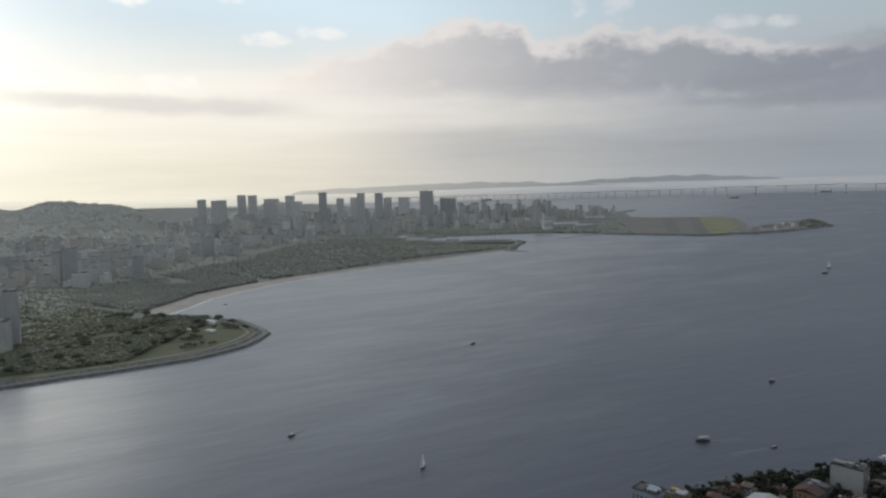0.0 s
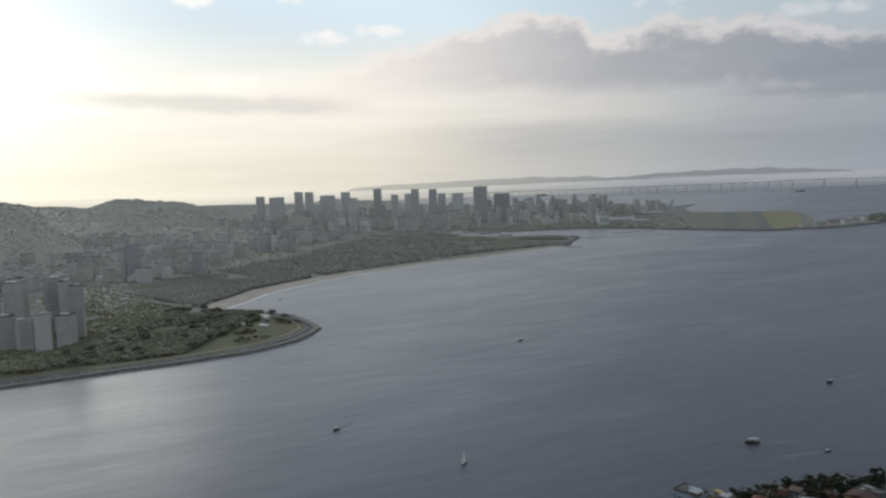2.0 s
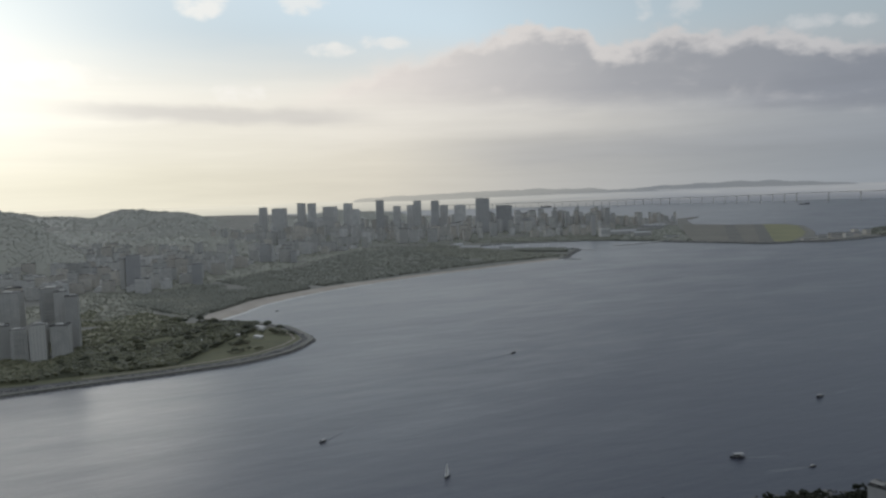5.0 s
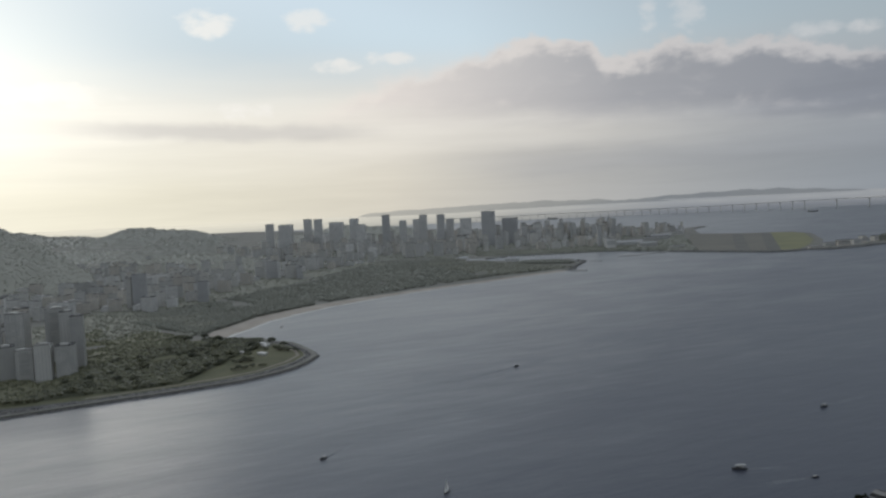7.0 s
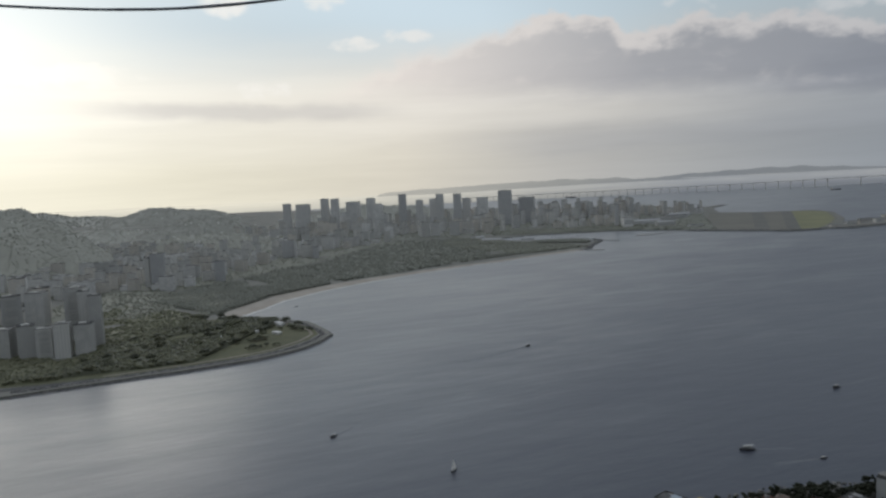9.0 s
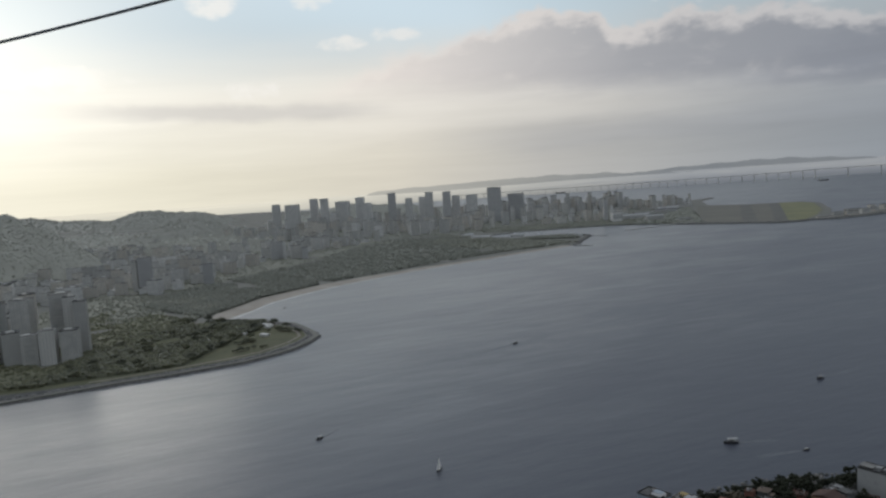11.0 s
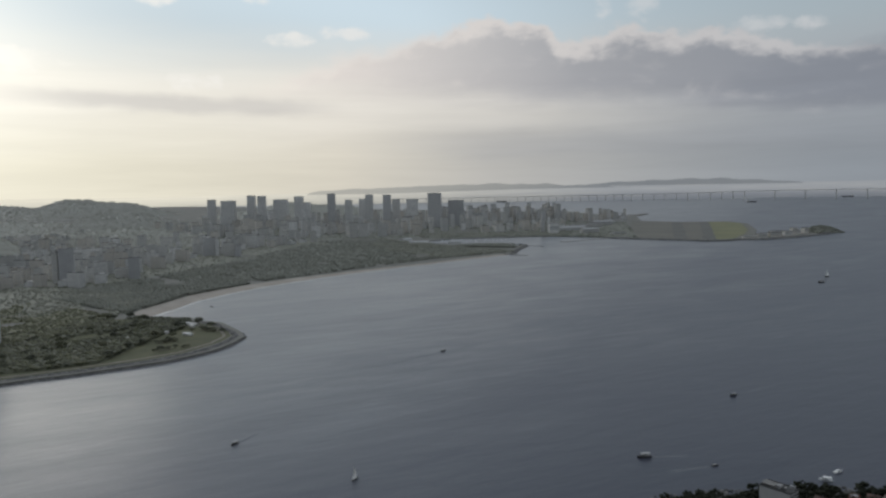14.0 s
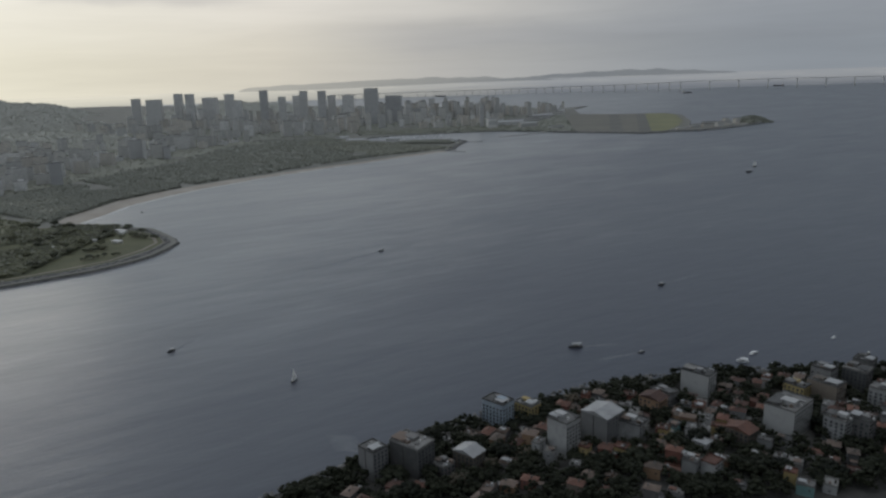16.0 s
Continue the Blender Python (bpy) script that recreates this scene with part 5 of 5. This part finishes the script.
def moored_boats():
    """Rows of small white boats in the marina basin behind the spit."""
    rng = random.Random(61)
    first = thing("moored_boat", 0, 0, 0, 0, "small white boat moored in the marina basin", "boat", "boats in the marina")
    bm = bmesh.new()
    hull(bm, 6.0, 2.0, -0.3, 0.9)
    part("hull", bm, HULL_WHITE, first)
    bm = bmesh.new()
    box(bm, -1.6, -0.65, 0.7, 1.0, 0.65, 1.7)
    part("cabin", bm, HULL_WHITE, first)
    bm = bmesh.new()
    tube(bm, (0.6, 0, 0.8), (0.6, 0, 7.5), 0.09, 0.06, 6)
    part("mast", bm, STEEL, first)
    for row in range(4):
        for i in range(16):
            x, y = -22 + i * 9.5 + row * 6 + rng.uniform(-1.5, 1.5), 1436 + row * 21 + i * 1.1 + rng.uniform(-1, 1)
            if rng.random() < 0.78 and y > 1424 + 0.12 * abs(x):
                ob = copy_thing(first, pose(x, y, 0, 0, 0, 78 + rng.uniform(-8, 8)))
                k = rng.uniform(0.75, 1.35)
                ob.scale = (k, k, k)
    for o in [*first.children_recursive, first]:
        bpy.data.objects.remove(o)


moored_boats()


def cargo_ship(x, y, rz, length, label):
    ob = thing("cargo_ship", x, y, 0, rz, label, "ship", "ships on the far bay")
    bm = bmesh.new()
    hull(bm, length, length * 0.16, -2, length * 0.075, stern=0.9)
    part("hull", bm, HULL_DARK, ob)
    bm = bmesh.new()
    box(bm, -length * 0.45, -length * 0.07, length * 0.07, -length * 0.32, length * 0.07, length * 0.21)
    house_part = part("bridge_house", bm, WALL_GREY, ob)
    bm = bmesh.new()
    tube(bm, (-length * 0.38, 0, length * 0.2), (-length * 0.38, 0, length * 0.27), length * 0.02, length * 0.018, 8)
    part("funnel", bm, HULL_DARK, house_part)
    for sx in (-0.1, 0.12, 0.32):
        bm = bmesh.new()
        tube(bm, (length * sx, 0, length * 0.07), (length * sx, 0, length * 0.18), length * 0.012, length * 0.008, 6)
        part("crane_post", bm, HULL_DARK, ob)


cargo_ship(1452, 3490, 12, 50, "dark cargo ship at anchor before the bridge")
cargo_ship(300, 4150, 5, 60, "hazy grey cargo ship on the far bay")
cargo_ship(2250, 4130, 170, 60, "hazy grey cargo ship on the far bay")

# ---- the near quarter below: land, blocks, houses, trees ----
URCA_SHORE = [(-150, 120), (-60, 165), (-22, 192), (8, 214), (32, 233), (60, 247), (90, 260), (108, 268), (134, 271), (165, 274), (194, 271), (230, 270), (420, 272), (700, 230), (700, -300), (-150, -300)]
sheet("shore_land", URCA_SHORE, GROUND_Z, STREET, "dusky ground and lanes of the near quarter", "ground")
revetment("shore_rocks", URCA_SHORE[1:13], 3.0, 0.7, "grey stones of the near sea wall", 8)

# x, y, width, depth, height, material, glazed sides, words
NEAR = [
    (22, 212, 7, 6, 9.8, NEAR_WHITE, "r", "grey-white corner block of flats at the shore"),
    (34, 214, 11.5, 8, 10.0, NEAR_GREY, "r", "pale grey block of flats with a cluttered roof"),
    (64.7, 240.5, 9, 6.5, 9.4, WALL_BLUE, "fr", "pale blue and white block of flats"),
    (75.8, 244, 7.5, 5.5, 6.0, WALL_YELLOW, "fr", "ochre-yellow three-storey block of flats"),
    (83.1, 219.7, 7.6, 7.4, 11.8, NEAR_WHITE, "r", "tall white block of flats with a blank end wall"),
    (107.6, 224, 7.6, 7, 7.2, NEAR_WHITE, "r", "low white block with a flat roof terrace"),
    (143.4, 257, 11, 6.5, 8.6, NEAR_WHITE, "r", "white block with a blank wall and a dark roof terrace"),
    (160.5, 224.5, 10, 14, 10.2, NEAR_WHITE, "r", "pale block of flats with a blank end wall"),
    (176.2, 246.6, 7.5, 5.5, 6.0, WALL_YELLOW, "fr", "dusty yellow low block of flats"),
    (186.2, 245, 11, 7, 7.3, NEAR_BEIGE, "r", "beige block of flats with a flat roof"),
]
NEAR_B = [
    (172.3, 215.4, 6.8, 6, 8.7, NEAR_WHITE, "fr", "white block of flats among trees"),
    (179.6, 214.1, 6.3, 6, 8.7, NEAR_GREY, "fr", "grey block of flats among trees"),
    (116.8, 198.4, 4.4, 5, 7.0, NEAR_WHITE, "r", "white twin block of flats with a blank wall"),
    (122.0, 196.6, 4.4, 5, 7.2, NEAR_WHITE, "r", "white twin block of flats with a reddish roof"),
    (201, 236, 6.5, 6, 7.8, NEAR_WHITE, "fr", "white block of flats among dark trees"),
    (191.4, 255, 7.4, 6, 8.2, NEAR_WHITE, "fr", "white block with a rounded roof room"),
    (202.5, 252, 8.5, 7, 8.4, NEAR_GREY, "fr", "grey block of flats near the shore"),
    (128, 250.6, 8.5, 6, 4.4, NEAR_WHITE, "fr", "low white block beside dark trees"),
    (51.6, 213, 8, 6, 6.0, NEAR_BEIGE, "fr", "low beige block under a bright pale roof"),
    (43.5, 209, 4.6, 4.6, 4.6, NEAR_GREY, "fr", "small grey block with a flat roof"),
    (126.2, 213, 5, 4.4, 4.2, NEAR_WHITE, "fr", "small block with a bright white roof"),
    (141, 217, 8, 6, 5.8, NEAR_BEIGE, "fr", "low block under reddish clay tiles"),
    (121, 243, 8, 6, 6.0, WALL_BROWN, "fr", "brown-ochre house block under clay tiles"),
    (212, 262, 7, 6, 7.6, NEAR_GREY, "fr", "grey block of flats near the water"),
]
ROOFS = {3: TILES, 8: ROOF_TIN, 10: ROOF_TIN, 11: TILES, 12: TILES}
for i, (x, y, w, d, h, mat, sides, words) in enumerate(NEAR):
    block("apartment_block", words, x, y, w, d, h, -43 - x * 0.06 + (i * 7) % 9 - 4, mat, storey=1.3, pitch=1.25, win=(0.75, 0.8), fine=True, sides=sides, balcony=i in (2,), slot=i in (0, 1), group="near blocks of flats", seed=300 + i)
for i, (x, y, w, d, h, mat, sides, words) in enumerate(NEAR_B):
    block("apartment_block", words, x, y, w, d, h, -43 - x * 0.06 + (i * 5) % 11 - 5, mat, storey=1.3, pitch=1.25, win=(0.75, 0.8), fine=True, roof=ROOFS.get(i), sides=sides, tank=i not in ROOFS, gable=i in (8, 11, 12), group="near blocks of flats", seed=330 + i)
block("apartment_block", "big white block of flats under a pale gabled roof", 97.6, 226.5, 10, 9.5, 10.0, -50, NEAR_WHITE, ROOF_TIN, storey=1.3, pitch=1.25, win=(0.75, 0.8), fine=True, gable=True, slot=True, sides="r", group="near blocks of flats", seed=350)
KEEP = [(a[0], a[1], max(a[2], a[3]) * 0.62) for a in NEAR + NEAR_B] + [(97.6, 226.5, 7)]

rng = random.Random(5)
HOUSE_LOOK = [(NEAR_WHITE, TILES, "white house with an orange clay-tile roof"), (NEAR_BEIGE, TILES, "beige house with a clay-tile roof"), (WALL_BROWN, TILES_OLD, "brown house with a weathered tile roof"),
              (NEAR_GREY, TILES_OLD, "grey house with a weathered tile roof"), (WALL_YELLOW, TILES, "ochre house with a clay-tile roof"), (NEAR_WHITE, ROOF_FLAT, "white house with a low grey roof"),
              (WALL_RED, TILES, "brick-red house with a clay-tile roof"), (WALL_TEAL, ROOF_FLAT, "turquoise house with a flat grey roof")]


def shore_y(x):
    return float(np.interp(x, [p[0] for p in URCA_SHORE[:13]], [p[1] for p in URCA_SHORE[:13]]))


tall = math.radians(15)
HOUSES = []
for gx in range(-8, 46):
    for gy in range(-1, 20):
        bx, by = gx * 6.4, 150 + gy * 6.3
        x = bx * math.cos(tall) - (by - 230) * math.sin(tall) + rng.uniform(-1.5, 1.5)
        y = 215 + bx * math.sin(tall) * 0.35 + (by - 230) * math.cos(tall) + rng.uniform(-1.5, 1.5)
        if not (-20 < x < 262 and 186 < y < shore_y(x) - 5):
            continue
        free = all(math.hypot(x - k[0], y - k[1]) > k[2] + 2.5 for k in KEEP)
        near_shore = y > shore_y(x) - 12
        if free and not near_shore and rng.random() < (0.4 if y < 210 else 0.62 if y < 222 else 0.86):
            wall, tiles, words = HOUSE_LOOK[rng.choice((0, 0, 1, 2, 2, 3, 3, 4, 5, 5, 5, 6, 6, 7))]
            house(x, y, rng.uniform(3.2, 5.2), rng.uniform(2.9, 4.2), rng.choice((2.2, 2.6, 3.2, 3.8, 4.6)), -35 + rng.choice((0, 90)) + rng.uniform(-6, 6), wall, tiles, words, "houses of the near quarter", rng.randrange(9999))
            HOUSES.append((x, y, 2.5))
            if rng.random() < 0.2:
                tree(rng.choice((0, 1, 1, 5, 5, 3)), x + 3.6, y + rng.uniform(-3, 3), GROUND_Z, rng.uniform(0.6, 0.95), rng.uniform(0, 360), "trees of the near quarter")
        elif all(math.hypot(x - k[0], y - k[1]) > k[2] + 0.6 for k in KEEP):
            if rng.random() < 0.5:
                continue
            tree(rng.choice((0, 1, 2, 2, 4, 4, 5, 3)), x, y, GROUND_Z, rng.uniform(0.8, 1.3), rng.uniform(0, 360), "trees of the near quarter")
            if near_shore or rng.random() < 0.2:
                tree(rng.choice((0, 1, 5)), x + rng.uniform(2.5, 4), y + rng.uniform(-3, 3), GROUND_Z, rng.uniform(0.7, 1.0), rng.uniform(0, 360), "trees of the near quarter")


def near_canopy():
    """The crowns that fill the gardens and lanes between the houses."""
    g = np.random.default_rng(91)
    cs, rs, n = [], [], 0
    while n < 1700:
        x, y = g.uniform(-25, 262), g.uniform(186, 284)
        if y > shore_y(x) - 3 or any(math.hypot(x - k[0], y - k[1]) < k[2] + 0.5 for k in KEEP + HOUSES):
            continue
        n += 1
        sp, h = g.uniform(1.2, 2.6), g.uniform(2.2, 5.4)
        for _ in range(15):
            a, q = g.uniform(0, 6.28), math.sqrt(g.uniform()) * sp
            cs.append((x + q * math.cos(a), y + q * math.sin(a), GROUND_Z + h * (0.55 + 0.45 * math.sqrt(max(0, 1 - (q / sp) ** 2))) * g.uniform(0.65, 1.05)))
            rs.append(sp * g.uniform(0.2, 0.42))
    tagged(new("garden_trees", clump_mesh("garden_trees", cs, rs, LEAF, g, 0.75, 0.36)), "dense dark garden trees between the houses", "trees", kind="stuff")


near_canopy()


def wave_train():
    """Small curved swells left by a passing boat near the shore."""
    bm = bmesh.new()
    for k in range(8):
        prev = None
        for i in range(9):
            f = i / 8
            x = 4 + k * 0.5 + 12 * f
            y = 243 - k * 1.5 - 3.4 * f - 1.2 * (f - 0.5) ** 2
            wd = 0.30 * math.sin(math.pi * (0.08 + 0.84 * f))
            row = [bm.verts.new((x, y - wd, 0.0)), bm.verts.new((x, y, 0.02 + 0.3 * wd)), bm.verts.new((x, y + wd, 0.0))]
            if prev:
                for j in range(2):
                    bm.faces.new((prev[j], row[j], row[j + 1], prev[j + 1]))
            prev = row
    structure("wave_train", bm, FOAM, "short curved ripples on the water by the shore", "ripples", "stuff")


wave_train()


# ---- the steel rope of the cableway ----
def track_rope():
    """A hanging stranded rope that ends on the granite dome: a core with six twisted outer strands along the stretch that passes close by."""
    def place(x):
        return Vector((x, 11.556 - 0.0112 * (x - 21.59) + 0.25 * max(0.0, x - 60.0), 121.685 + 0.1528 * (x - 21.59) + 0.295 * math.log1p(math.exp(min(40.0, 15.6 - x)))))

    def sweep(bm, centres, radius, n):
        prev = None
        for c, out, side in centres:
            row = [bm.verts.new(c + out * (radius * math.cos(6.28319 * j / n)) + side * (radius * math.sin(6.28319 * j / n))) for j in range(n)]
            if prev:
                for j in range(n):
                    bm.faces.new((prev[j], prev[(j + 1) % n], row[(j + 1) % n], row[j]))
            prev = row

    ob = tagged(new("track_rope"), "grey stranded steel rope of a cableway", "rope")
    bm = bmesh.new()
    sweep(bm, [(place(-90 + i), Vector((0, 1, 0)), Vector((0, 0, 1))) for i in range(391)], 0.0125, 10)
    part("core", bm, STEEL, ob)
    for k in range(6):
        line = []
        for i in range(420):
            x = 9.0 + i * 0.045
            d = (place(x + 0.01) - place(x)).normalized()
            a = 1.0472 * (i + k)
            out = d.to_track_quat("Z", "Y") @ Vector((math.cos(a), math.sin(a), 0))
            line.append((place(x) + out * 0.0125, out, d.cross(out)))
        bm = bmesh.new()
        sweep(bm, line, 0.0062, 5)
        part("strand", bm, STEEL, ob)


track_rope()
